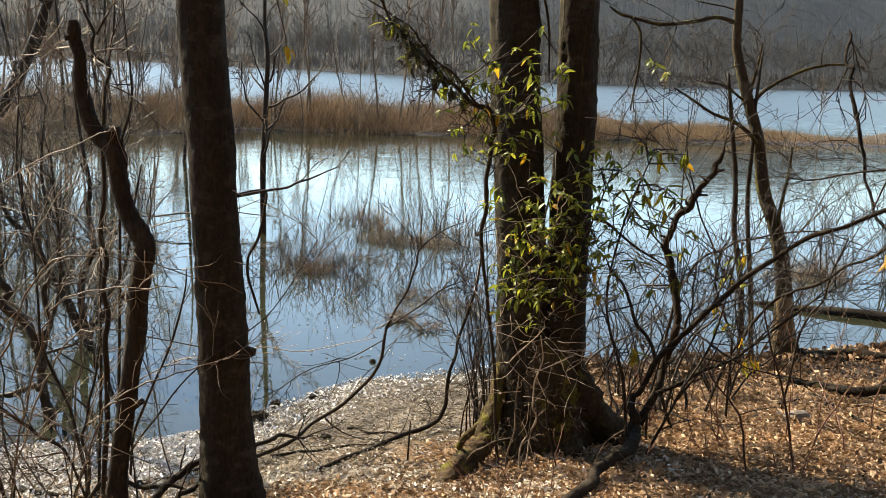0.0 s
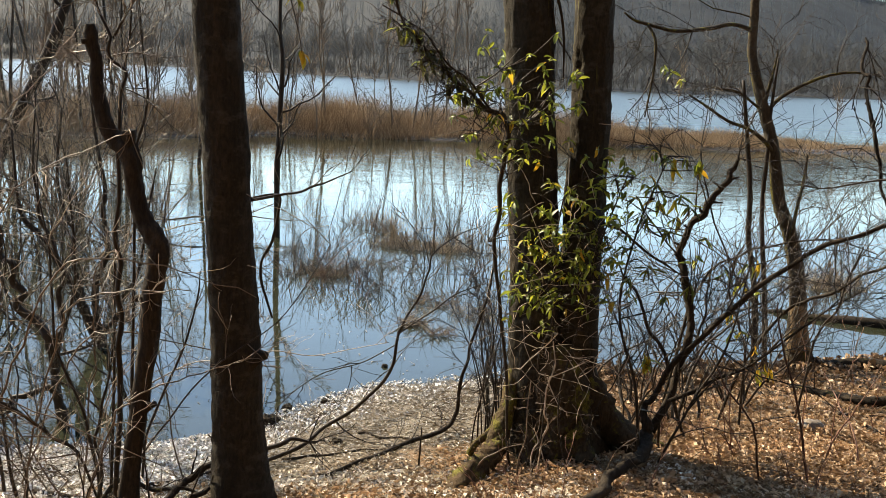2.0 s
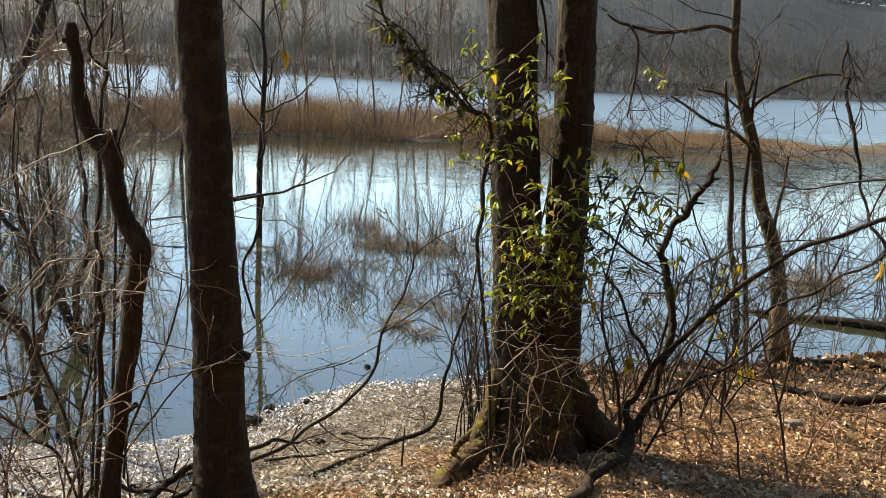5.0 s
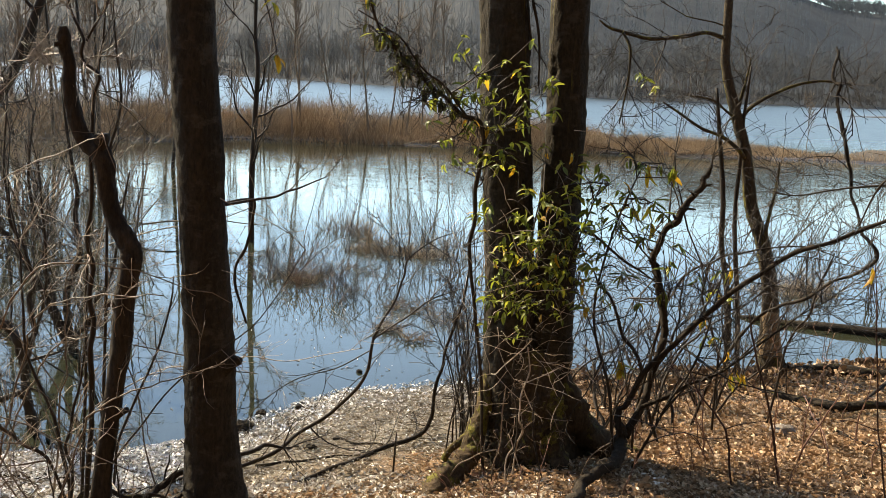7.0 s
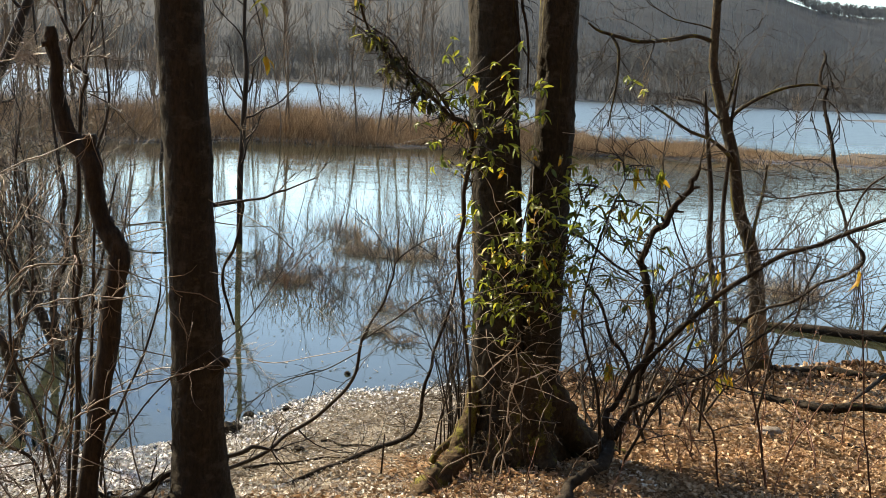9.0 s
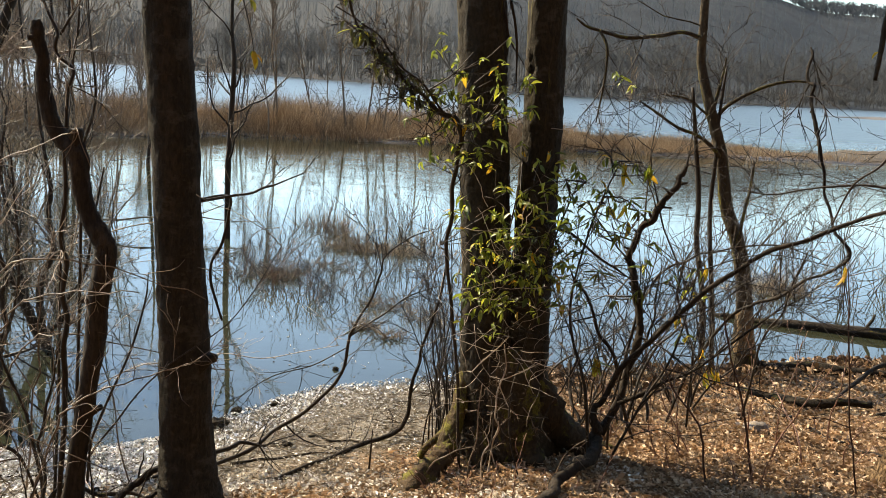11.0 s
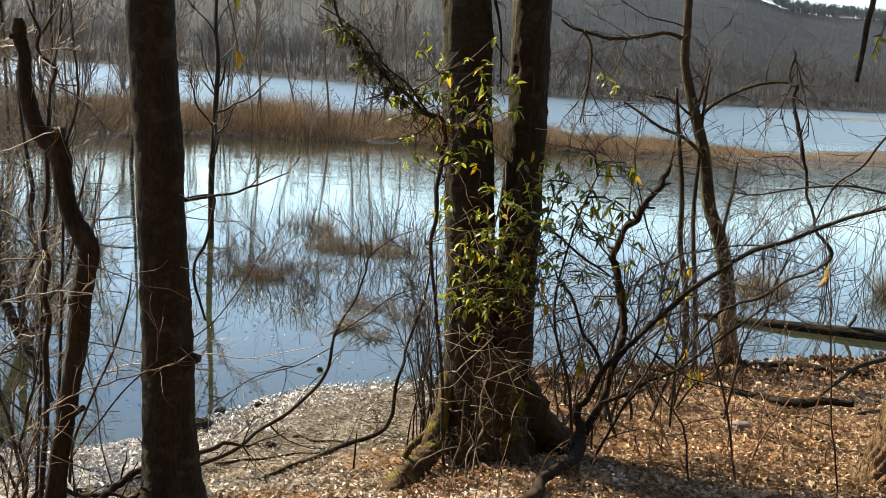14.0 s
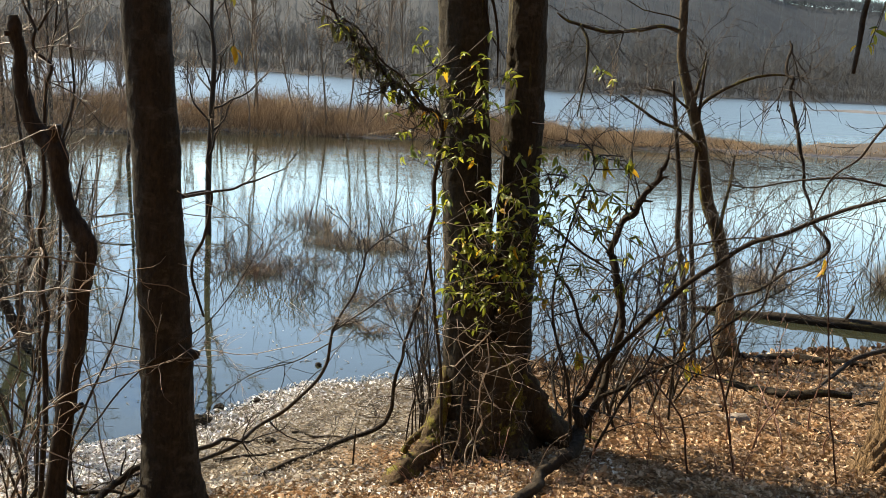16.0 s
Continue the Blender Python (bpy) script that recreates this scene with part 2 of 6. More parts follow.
class Tubes:
    """Collects round tapering tubes into one set of triangles."""

    def __init__(self):
        self.v, self.f, self.n = [], [], 0

    def add(self, pts, radii, sides=4, rough=0.0, rng=None, lobes=None):
        pts, radii = np.asarray(pts, float), np.asarray(radii, float)
        t = np.gradient(pts, axis=0)
        t /= np.linalg.norm(t, axis=1)[:, None] + 1e-9
        ref = np.array((0.3, 0.9, 0.2)) if abs(t[:, 2]).mean() > 0.5 else np.array((0.1, 0.2, 1.0))
        a = np.cross(t, ref)
        a /= np.linalg.norm(a, axis=1)[:, None] + 1e-9
        b = np.cross(t, a)
        ang = np.linspace(0, 2 * np.pi, sides, endpoint=False)
        r = np.repeat(radii[:, None], sides, 1)
        if rough:
            r = r * (1 + rng.normal(0, rough, r.shape))
            r = r * (1 + spline(rng.normal(0, rough, (max(4, len(pts) // 6), sides)), len(pts) - 1))
        if lobes is not None:
            r = r * lobes(len(pts), ang)
        ring = pts[:, None] + r[..., None] * (np.cos(ang)[None, :, None] * a[:, None] + np.sin(ang)[None, :, None] * b[:, None])
        m = len(pts)
        v = np.vstack([ring.reshape(-1, 3), pts[:1], pts[-1:]])
        i, j = np.meshgrid(np.arange(m - 1), np.arange(sides), indexing="ij")
        p, q = (i * sides + j).ravel(), (i * sides + (j + 1) % sides).ravel()
        s = np.arange(sides)
        f = np.vstack([np.c_[p, q, q + sides], np.c_[p, q + sides, p + sides],
                       np.c_[np.full(sides, m * sides), (s + 1) % sides, s],
                       np.c_[np.full(sides, m * sides + 1), (m - 1) * sides + s, (m - 1) * sides + (s + 1) % sides]])
        self.v.append(v)
        self.f.append(f + self.n)
        self.n += len(v)
        return self

    def arrays(self):
        return np.vstack(self.v), np.vstack(self.f)


def cones(base, tip, r):
    """Thin three-sided spikes from base to tip (rows), as triangles."""
    base, tip = np.asarray(base, float), np.asarray(tip, float)
    r = np.broadcast_to(np.asarray(r, float), (len(base),))[:, None]
    d = tip - base
    d /= np.linalg.norm(d, axis=1)[:, None] + 1e-9
    a = np.cross(d, (0.31, 0.52, 0.19))
    a /= np.linalg.norm(a, axis=1)[:, None] + 1e-9
    b = np.cross(d, a)
    v = np.stack([base + r * a, base + r * (-0.5 * a + 0.866 * b), base + r * (-0.5 * a - 0.866 * b), tip], 1)
    k = np.arange(len(base))[:, None] * 4
    f = np.stack([k + (0, 1, 3), k + (1, 2, 3), k + (2, 0, 3)], 1)
    return v.reshape(-1, 3), f.reshape(-1, 3)


def unit(v):
    v = np.asarray(v, float)
    return v / (np.linalg.norm(v) + 1e-9)


def grow(rng, p, d, length, n=6, wander=0.25, lift=0.0):
    """A crooked line from p towards d."""
    pts, d = [np.asarray(p, float)], unit(d)
    for _ in range(n):
        d = unit(d + rng.normal(0, wander, 3) + (0, 0, lift))
        pts.append(pts[-1] + d * length / n)
    return np.array(pts)


def twigs(out, rng, pts, r, depth, count, length, wander=0.22, lift=0.05, spread=1.0, start=0.2, min_r=0.002):
    """Side shoots along a line, and shoots on those."""
    for _ in range(count):
        u = rng.uniform(start, 1.0) * (len(pts) - 1)
        i = min(int(u), len(pts) - 2)
        p = pts[i] + (pts[i + 1] - pts[i]) * (u - i)
        d = unit(unit(pts[i + 1] - pts[i]) + spread * rng.normal(0, 0.75, 3))
        l = length * rng.uniform(0.45, 1.15) * (1.15 - 0.5 * u / len(pts))
        q = grow(rng, p, d, l, 5, wander, lift)
        rr = max(r * rng.uniform(0.4, 0.6), min_r)
        out.add(q, np.linspace(rr, max(rr * 0.35, min_r * 0.8), len(q)), 4 if rr > 0.005 else 3)
        if depth > 1:
            twigs(out, rng, q, rr, depth - 1, max(2, int(count * 0.6)), length * 0.55, wander, lift, spread, 0.15, min_r)


# ---- the lie of the land ----
SHORE_X = [-60, -10, -4, -2.9, -2.0, -1.65, -1.3, -0.93, -0.6, 0.3, 1.46, 3.46, 4.65, 8, 60]
SHORE_Y = [12, 6.8, 6.25, 6.16, 6.29, 6.53, 7.02, 7.5, 7.83, 8.24, 8.7, 9.2, 9.5, 10.5, 22]
NEAR_X = [-60, -13.5, -10, -6.5, -3.6, 1.7, 6.1, 10.4, 20, 45]
NEAR_Y = [24, 29.8, 32, 34, 35, 36.9, 37.1, 37.8, 38.5, 40]
FAR_X = [-500, -117, -70, -22, 11, 32, 55, 106, 250, 600]
FAR_Y = [330, 268, 253, 206, 168, 172, 185, 234, 300, 330]


def lattice(x, y, seed=0):
    """Smooth value noise in -1..1."""
    xi, yi = np.floor(x), np.floor(y)
    fx, fy = x - xi, y - yi
    fx, fy = fx * fx * (3 - 2 * fx), fy * fy * (3 - 2 * fy)

    def h(a, b):
        s = np.sin(a * 127.1 + b * 311.7 + seed * 74.7) * 43758.5453
        return 2 * (s - np.floor(s)) - 1
    return (h(xi, yi) * (1 - fx) + h(xi + 1, yi) * fx) * (1 - fy) + (h(xi, yi + 1) * (1 - fx) + h(xi + 1, yi + 1) * fx) * fy


def step(a, b, v):
    u = np.clip((v - a) / (b - a), 0, 1)
    return u * u * (3 - 2 * u)


def land(x, y):
    """Height of the ground over the water's level."""
    x, y = np.asarray(x, float), np.asarray(y, float)
    d = np.interp(x, SHORE_X, SHORE_Y) - y + 0.10 * lattice(x * 1.6, y * 1.6, 3) + 0.05 * lattice(x * 5, y * 5, 4)
    z = np.interp(d, [-40, -6, -1.2, 0, 0.8, 1.5, 2.0, 8.3, 10.5, 18, 60], [-1.6, -0.8, -0.10, 0.0, 0.055, 0.11, 0.17, 1.1, 1.5, 5.5, 34.0])
    rough = np.clip(d, 0, 1.5) / 1.5
    z = z + rough * (0.035 * lattice(x * 2.3, y * 2.3, 1) + 0.016 * lattice(x * 8, y * 8, 2)) + 0.006 * lattice(x * 23, y * 23, 5)
    ny = np.interp(x, NEAR_X, NEAR_Y) + 0.8 * lattice(x * 0.7, y * 0.0, 6)
    wide = np.interp(x, [-60, -10, 0, 8, 18, 30, 60], [14, 13, 10, 6, 5, 16, 30])
    bar = np.minimum(step(ny - 0.5, ny + 1.2, y), 1 - step(ny + wide, ny + wide + 3, y))
    z = np.where((y > 20) & (y < 100), np.maximum(z, -0.8 + 0.95 * bar), z)
    fy = np.interp(x, FAR_X, FAR_Y) + 3 * lattice(x * 0.06, y * 0.0, 7)
    e = y - fy
    crest = np.interp(x / np.maximum(y, 1), [-0.6, 0.0, 0.17, 0.28, 0.34, 0.377, 0.40, 0.44, 0.6], [44, 42, 45, 53, 54, 52, 47, 46.5, 48])
    rise = step(20, 260, e) * crest + np.clip(e, -1.5, 12) * 0.10 + 1.2 * lattice(x * 0.02, y * 0.02, 8) * step(10, 60, e)
    return np.where(y > 100, np.maximum(rise, -1.6), z)


def spaced(lo, hi, step_, lo_end, hi_end, growth=1.12):
    a = list(np.arange(lo, hi, step_))
    s, p = step_, a[-1]
    while p < hi_end:
        s *= growth
        p += s
        a.append(p)
    s, p, b = step_, a[0], []
    while p > lo_end:
        s *= growth
        p -= s
        b.append(p)
    return np.array(b[::-1] + a)


gx = spaced(-5.0, 6.0, 0.065, -620, 620)
gy = spaced(3.0, 10.0, 0.065, -60, 640, 1.07)
X, Y = np.meshgrid(gx, gy, indexing="ij")
nx, ny_ = X.shape
i, j = np.meshgrid(np.arange(nx - 1), np.arange(ny_ - 1), indexing="ij")
q = (i * ny_ + j).ravel()
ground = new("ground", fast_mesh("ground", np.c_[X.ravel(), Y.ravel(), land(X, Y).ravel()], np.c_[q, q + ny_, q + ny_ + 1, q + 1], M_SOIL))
tagged(ground, "sloping leaf-strewn bank, muddy shore and far wooded hills", "ground", kind="structure")
water = new("water", fast_mesh("water", [(-610, 5.0, 0), (610, 5.0, 0), (610, 420, 0), (-610, 420, 0)], [(0, 1, 2, 3)], M_WATER, False))
tagged(water, "calm lake water mirroring the pale blue sky", "water", kind="structure")


def on_land(x, y):
    return np.array((x, y, float(land(x, y))))


# ---- trees ----
def buttress(count, power, phase, low=0.35):
    """Root lobes that grow over the last rings of a trunk."""
    def f(m, ang):
        u = np.linspace(0, 1, m)[:, None]
        w = np.clip((u - (1 - low)) / low, 0, 1) ** 2
        return 1 + power * w * np.cos(count * ang[None] + phase)
    return f


def trunk_arrays(rows, n=70, sides=26, rough=0.02, seed=1, lobes=None, kink=0.6):
    """A trunk along rows of x, y, z, radius."""
    rng = np.random.default_rng(seed)
    s = spline(rows, n)
    kinks = spline(rng.normal(0, kink, (max(4, n // 5), 3)), n)
    s[:, :3] += kinks * np.where(s[:, 3:4] < 0.035, s[:, 3:4], 0.004)
    return Tubes().add(s[:, :3], s[:, 3], sides, rough, rng, lobes).arrays(), s


def limb_set(parent, rng, s, count, lo, hi, length, mat_limb, mat_twig, drop=0.0, depth=2, twig_count=9, name="limb", thick=0.42):
    """Limbs with twigs on a stem s (rows of x, y, z, r), between heights lo and hi."""
    zs = s[:, 2]
    pick = np.where((zs > lo) & (zs < hi))[0]
    for _ in range(count):
        i = int(rng.choice(pick))
        a = rng.uniform(0, 2 * np.pi)
        d = np.array((math.cos(a), math.sin(a), rng.uniform(0.1, 0.9) - drop))
        l = length * rng.uniform(0.6, 1.2)
        r = min(s[i, 3] * thick, 0.045)
        p = grow(rng, s[i, :3], d, l, 9, 0.2, 0.03)
        limb = part(name, *Tubes().add(p, np.linspace(r, r * 0.25, len(p)), 7, 0.05, rng).arrays(), mat_limb, parent)
        t = Tubes()
        twigs(t, rng, p, r * 0.6, depth, twig_count, l * 0.4)
        part("twig_spray", *t.arrays(), mat_twig, limb, kind="stuff")


LEAN_TRUNK = [(-1.10, 4.90, 9.2, 0.035), (-1.14, 4.90, 6.8, 0.07), (-1.19, 4.90, 4.72, 0.092), (-1.21, 4.90, 3.62, 0.103), (-1.21, 4.90, 2.96, 0.113), (-1.16, 4.90, 2.30, 0.118),
              (-1.13, 4.90, 1.71, 0.120), (-1.10, 4.90, 1.17, 0.129), (-1.08, 4.90, 0.67, 0.143), (-1.05, 4.88, 0.30, 0.185), (-1.04, 4.86, 0.12, 0.26)]
rng = np.random.default_rng(11)
tree = thing("bare_tree", on_land(-1.04, 4.87), "dark straight bare tree trunk leaning slightly beside the mud", "tree")
(v, f), s = trunk_arrays(LEAN_TRUNK, 150, 36, 0.02, 2, buttress(5, 0.22, 0.4, 0.12))
trunk = part("trunk", v, f, M_BARK, tree)
knot = Tubes().add([(-1.02, 4.85, 1.13), (-0.96, 4.83, 1.19), (-0.93, 4.82, 1.19), (-0.915, 4.82, 1.185)], [0.04, 0.034, 0.028, 0.012], 10, 0.12, rng)
part("knot", *knot.arrays(), M_BARK, trunk)
limb_set(tree, rng, s, 5, 6.0, 9.0, 1.8, M_BARK, M_STEM, 0, 1, 6)
for rows in ([(-1.06, 5.00, 1.98, 0.008), (-0.92, 5.1, 1.99, 0.007), (-0.94, 5.20, 1.87, 0.008), (-0.99, 5.20, 1.72, 0.008), (-1.03, 5.20, 1.61, 0.008), (-1.035, 5.20, 1.51, 0.008), (-1.00, 5.20, 1.40, 0.0075), (-0.965, 5.20, 1.29, 0.006)],
             [(-1.03, 4.95, 1.98, 0.008), (-0.86, 5.1, 2.00, 0.007), (-0.72, 5.2, 2.05, 0.0055), (-0.55, 5.3, 2.12, 0.003)]):
    (v, f), b = trunk_arrays(rows, 40, 7, 0.06, 18, None, 0.8)
    limb = part("low_limb", v, f, M_STEM, tree)
    t = Tubes()
    twigs(t, rng, b[:, :3], 0.005, 2, 5, 0.3, 0.25)
    part("twig_spray", *t.arrays(), M_STEM, limb, kind="stuff")

SNAG = [(-1.785, 4.75, 2.835, 0.022), (-1.775, 4.75, 2.79, 0.034), (-1.765, 4.75, 2.72, 0.031), (-1.76, 4.75, 2.62, 0.031), (-1.735, 4.74, 2.46, 0.036), (-1.71, 4.74, 2.36, 0.039), (-1.67, 4.74, 2.29, 0.044), (-1.61, 4.73, 2.25, 0.052), (-1.58, 4.72, 2.18, 0.05),
        (-1.57, 4.72, 2.08, 0.044), (-1.535, 4.72, 1.93, 0.046), (-1.47, 4.71, 1.82, 0.05), (-1.445, 4.71, 1.75, 0.053), (-1.455, 4.70, 1.65, 0.05), (-1.48, 4.70, 1.50, 0.053), (-1.50, 4.70, 1.27, 0.049), (-1.55, 4.70, 0.91, 0.047), (-1.60, 4.70, 0.57, 0.050), (-1.62, 4.68, 0.22, 0.07)]
snag = thing("snag", on_land(-1.62, 4.68), "crooked dead tree stem with a broken top", "dead tree")
(v, f), s = trunk_arrays(SNAG, 110, 16, 0.05, 3, None, 0.1)
part("trunk", v, f, M_SNAG, snag)
for p, d, l, r in (((-1.60, 4.72, 2.24), (0.15, -0.2, 0.9), 0.10, 0.036), ((-1.775, 4.74, 2.76), (-0.7, -0.5, -0.3), 0.045, 0.018), ((-1.50, 4.69, 1.50), (-1, -0.3, 0.1), 0.06, 0.022), ((-1.54, 4.69, 0.9), (1, -0.3, 0.6), 0.10, 0.02)):
    b = grow(rng, p, d, l, 4, 0.1)
    part("broken_stub", *Tubes().add(b, np.linspace(r, r * 0.75, 5), 9, 0.1, rng).arrays(), M_SNAG, snag)

TWIN_A = [(0.05, 6.00, 10.5, 0.04), (0.10, 6.00, 8.0, 0.08), (0.21, 6.00, 5.80, 0.115), (0.32, 6.00, 4.20, 0.132), (0.41, 6.00, 3.09, 0.148), (0.45, 6.00, 2.59, 0.153), (0.50, 6.00, 2.00, 0.156),
          (0.55, 6.00, 1.42, 0.158), (0.58, 6.00, 0.98, 0.168), (0.63, 6.00, 0.60, 0.19), (0.66, 6.0, 0.30, 0.225), (0.67, 6.0, 0.10, 0.25)]
TWIN_B = [(0.95, 6.05, 10.0, 0.03), (0.85, 6.05, 7.6, 0.065), (0.80, 6.05, 5.85, 0.09), (0.81, 6.05, 4.23, 0.105), (0.82, 6.05, 3.11, 0.117), (0.84, 6.05, 2.60, 0.122), (0.84, 6.05, 2.01, 0.127),
          (0.84, 6.05, 1.53, 0.131), (0.84, 6.05, 1.12, 0.142), (0.84, 6.05, 0.74, 0.165), (0.83, 6.05, 0.35, 0.21), (0.83, 6.05, 0.10, 0.24)]
rng = np.random.default_rng(12)
tree = thing("twin_trunk_tree", on_land(0.72, 6.0), "bare tree with two dark trunks from one mossy flared base", "tree")
for rows, seed in ((TWIN_A, 4), (TWIN_B, 5)):
    (v, f), s = trunk_arrays(rows, 160, 36, 0.024, seed, buttress(5, 0.2, seed, 0.16))
    part("trunk", v, f, M_TWIN, tree)
    limb_set(tree, rng, s, 4, 6.5, 9.8, 2.0, M_BARK, M_STEM, 0, 1, 6)
for n, rows in enumerate(([(0.64, 5.95, 4.6, 0.011), (0.62, 5.93, 3.9, 0.011), (0.585, 5.92, 3.45, 0.010), (0.565, 5.92, 3.24, 0.0095), (0.59, 5.92, 3.05, 0.008), (0.625, 5.92, 2.87, 0.007), (0.65, 5.92, 2.66, 0.004)],
                          [(0.52, 5.94, 4.3, 0.008), (0.515, 5.92, 3.4, 0.008), (0.525, 5.92, 3.19, 0.007), (0.565, 5.92, 3.0, 0.006), (0.68, 5.92, 2.78, 0.003)])):
    (v, f), b = trunk_arrays(rows, 40, 7, 0.08, 15 + n, None, 1.2)
    vine = part("hanging_vine", v, f, M_STEM, tree, "thin dark vine hanging between the trunks")
    tw = Tubes()
    twigs(tw, rng, b[:, :3], 0.005, 2, 6, 0.25, 0.3, -0.05)
    part("twig_spray", *tw.arrays(), M_STEM, vine, kind="stuff")
ROOTS = [
    [(0.56, 6.04, 1.20, 0.02), (0.52, 6.03, 1.02, 0.045), (0.48, 6.00, 0.88, 0.055), (0.455, 5.95, 0.74, 0.052), (0.43, 5.90, 0.63, 0.050), (0.40, 5.85, 0.53, 0.052), (0.36, 5.78, 0.44, 0.056), (0.32, 5.70, 0.35, 0.055), (0.28, 5.62, 0.26, 0.05)],
    [(0.56, 6.0, 0.78, 0.04), (0.43, 5.98, 0.63, 0.034), (0.38, 5.97, 0.50, 0.030), (0.32, 5.96, 0.39, 0.026), (0.25, 5.95, 0.29, 0.022), (0.17, 5.93, 0.19, 0.02)],
    [(0.40, 5.82, 0.46, 0.05), (0.34, 5.72, 0.37, 0.066), (0.26, 5.61, 0.30, 0.078), (0.18, 5.50, 0.25, 0.085), (0.09, 5.38, 0.19, 0.07), (0.02, 5.30, 0.12, 0.05)],
    [(0.80, 6.02, 0.95, 0.07), (0.96, 5.98, 0.66, 0.11), (1.10, 5.98, 0.46, 0.10), (1.28, 6.0, 0.33, 0.08), (1.54, 6.04, 0.25, 0.06), (1.84, 6.07, 0.15, 0.03)],
    [(0.76, 5.98, 0.70, 0.10), (0.82, 5.86, 0.46, 0.11), (0.92, 5.76, 0.30, 0.08), (1.06, 5.66, 0.22, 0.05), (1.22, 5.58, 0.15, 0.025)],
    [(0.60, 5.98, 0.60, 0.08), (0.57, 5.86, 0.40, 0.09), (0.54, 5.75, 0.27, 0.06), (0.50, 5.66, 0.17, 0.03)],
    [(0.70, 6.02, 0.95, 0.10), (0.71, 5.94, 0.60, 0.12), (0.71, 5.84, 0.36, 0.10), (0.73, 5.72, 0.18, 0.05)],
]
(v, f), _ = trunk_arrays([(0.72, 6.04, 1.0, 0.19), (0.73, 6.04, 0.74, 0.25), (0.75, 6.05, 0.50, 0.29), (0.77, 6.06, 0.33, 0.33), (0.79, 6.08, 0.20, 0.37), (0.80, 6.08, 0.05, 0.40)], 40, 40, 0.03, 77, buttress(7, 0.14, 1.1, 0.6))
part("root_flare", v, f, M_BASE, tree)
for n, rows in enumerate(ROOTS):
    (v, f), _ = trunk_arrays(rows, 34, 14, 0.10, 20 + n)
    part("root", v, f, (M_BARK_MOSS, M_BARK_MOSS, M_ROOT)[n] if n < 3 else M_BASE, tree, ("moss-covered root", "moss-covered root", "sunlit brown root")[n] if n < 3 else "")

BANK_TREE = [(2.25, 9.10, 8.6, 0.012), (2.45, 9.10, 6.62, 0.024), (2.62, 9.10, 4.59, 0.033), (2.68, 9.10, 3.52, 0.038), (2.69, 9.10, 3.10, 0.040), (2.72, 9.10, 2.88, 0.043), (2.86, 9.10, 2.46, 0.052), (2.99, 9.10, 2.10, 0.055), (3.09, 9.10, 1.62, 0.065),
             (3.25, 9.10, 1.24, 0.071), (3.36, 9.10, 0.75, 0.077), (3.42, 9.12, 0.29, 0.107), (3.47, 9.15, 0.0, 0.150), (3.47, 9.15, -0.15, 0.17)]
BANK_LIMBS = [
    [(2.68, 9.10, 3.17, 0.022), (2.47, 8.97, 3.21, 0.018), (2.28, 8.89, 3.17, 0.020), (2.09, 8.81, 3.14, 0.019), (1.88, 8.74, 3.12, 0.017), (1.64, 8.66, 3.16, 0.016), (1.51, 8.58, 3.18, 0.013), (1.41, 8.50, 3.23, 0.008)],
    [(1.64, 8.66, 3.16, 0.013), (1.71, 8.60, 3.03, 0.013), (1.72, 8.60, 2.89, 0.011), (1.71, 8.60, 2.68, 0.010), (1.67, 8.60, 2.35, 0.006)],
    [(2.89, 9.10, 2.42, 0.022), (3.00, 9.12, 2.56, 0.018), (3.20, 9.14, 2.69, 0.016), (3.43, 9.16, 2.79, 0.015), (3.68, 9.18, 2.83, 0.012), (3.95, 9.20, 2.80, 0.007)],
    [(2.86, 9.10, 2.44, 0.016), (2.90, 9.10, 2.69, 0.014), (2.93, 9.10, 2.89, 0.012), (2.94, 9.10, 3.00, 0.007)],
    [(2.87, 9.10, 2.44, 0.015), (2.74, 9.00, 2.51, 0.012), (2.56, 8.95, 2.61, 0.010), (2.34, 8.90, 2.63, 0.006)],
    [(3.00, 9.10, 2.05, 0.022), (2.88, 9.00, 2.17, 0.019), (2.71, 8.95, 2.28, 0.017), (2.48, 8.90, 2.35, 0.015), (2.28, 8.85, 2.46, 0.013), (2.09, 8.80, 2.56, 0.009)],
    [(3.27, 9.10, 1.15, 0.019), (3.23, 9.00, 1.45, 0.016), (3.27, 9.00, 1.78, 0.015), (3.28, 9.00, 1.96, 0.013), (3.28, 9.00, 2.06, 0.007)],
]
rng = np.random.default_rng(13)
tree = thing("bank_tree", on_land(3.47, 9.15), "crooked yellow-tinged bare tree at the water's edge", "tree")
(v, f), s = trunk_arrays(BANK_TREE, 90, 18, 0.04, 6, buttress(4, 0.15, 1, 0.1))
part("trunk", v, f, M_BANK, tree)
gnaw = spline([(3.375, 9.085, 0.62, 0.080), (3.39, 9.085, 0.50, 0.086), (3.405, 9.09, 0.38, 0.094), (3.42, 9.10, 0.27, 0.106), (3.435, 9.11, 0.17, 0.121)], 16)
part("gnawed_patch", *Tubes().add(gnaw[:, :3], gnaw[:, 3] * np.r_[0.8, 0.95, np.ones(13), 0.96, 0.85], 18, 0.05, rng).arrays(), M_GNAW, tree, "pale gnawed wood at the foot")
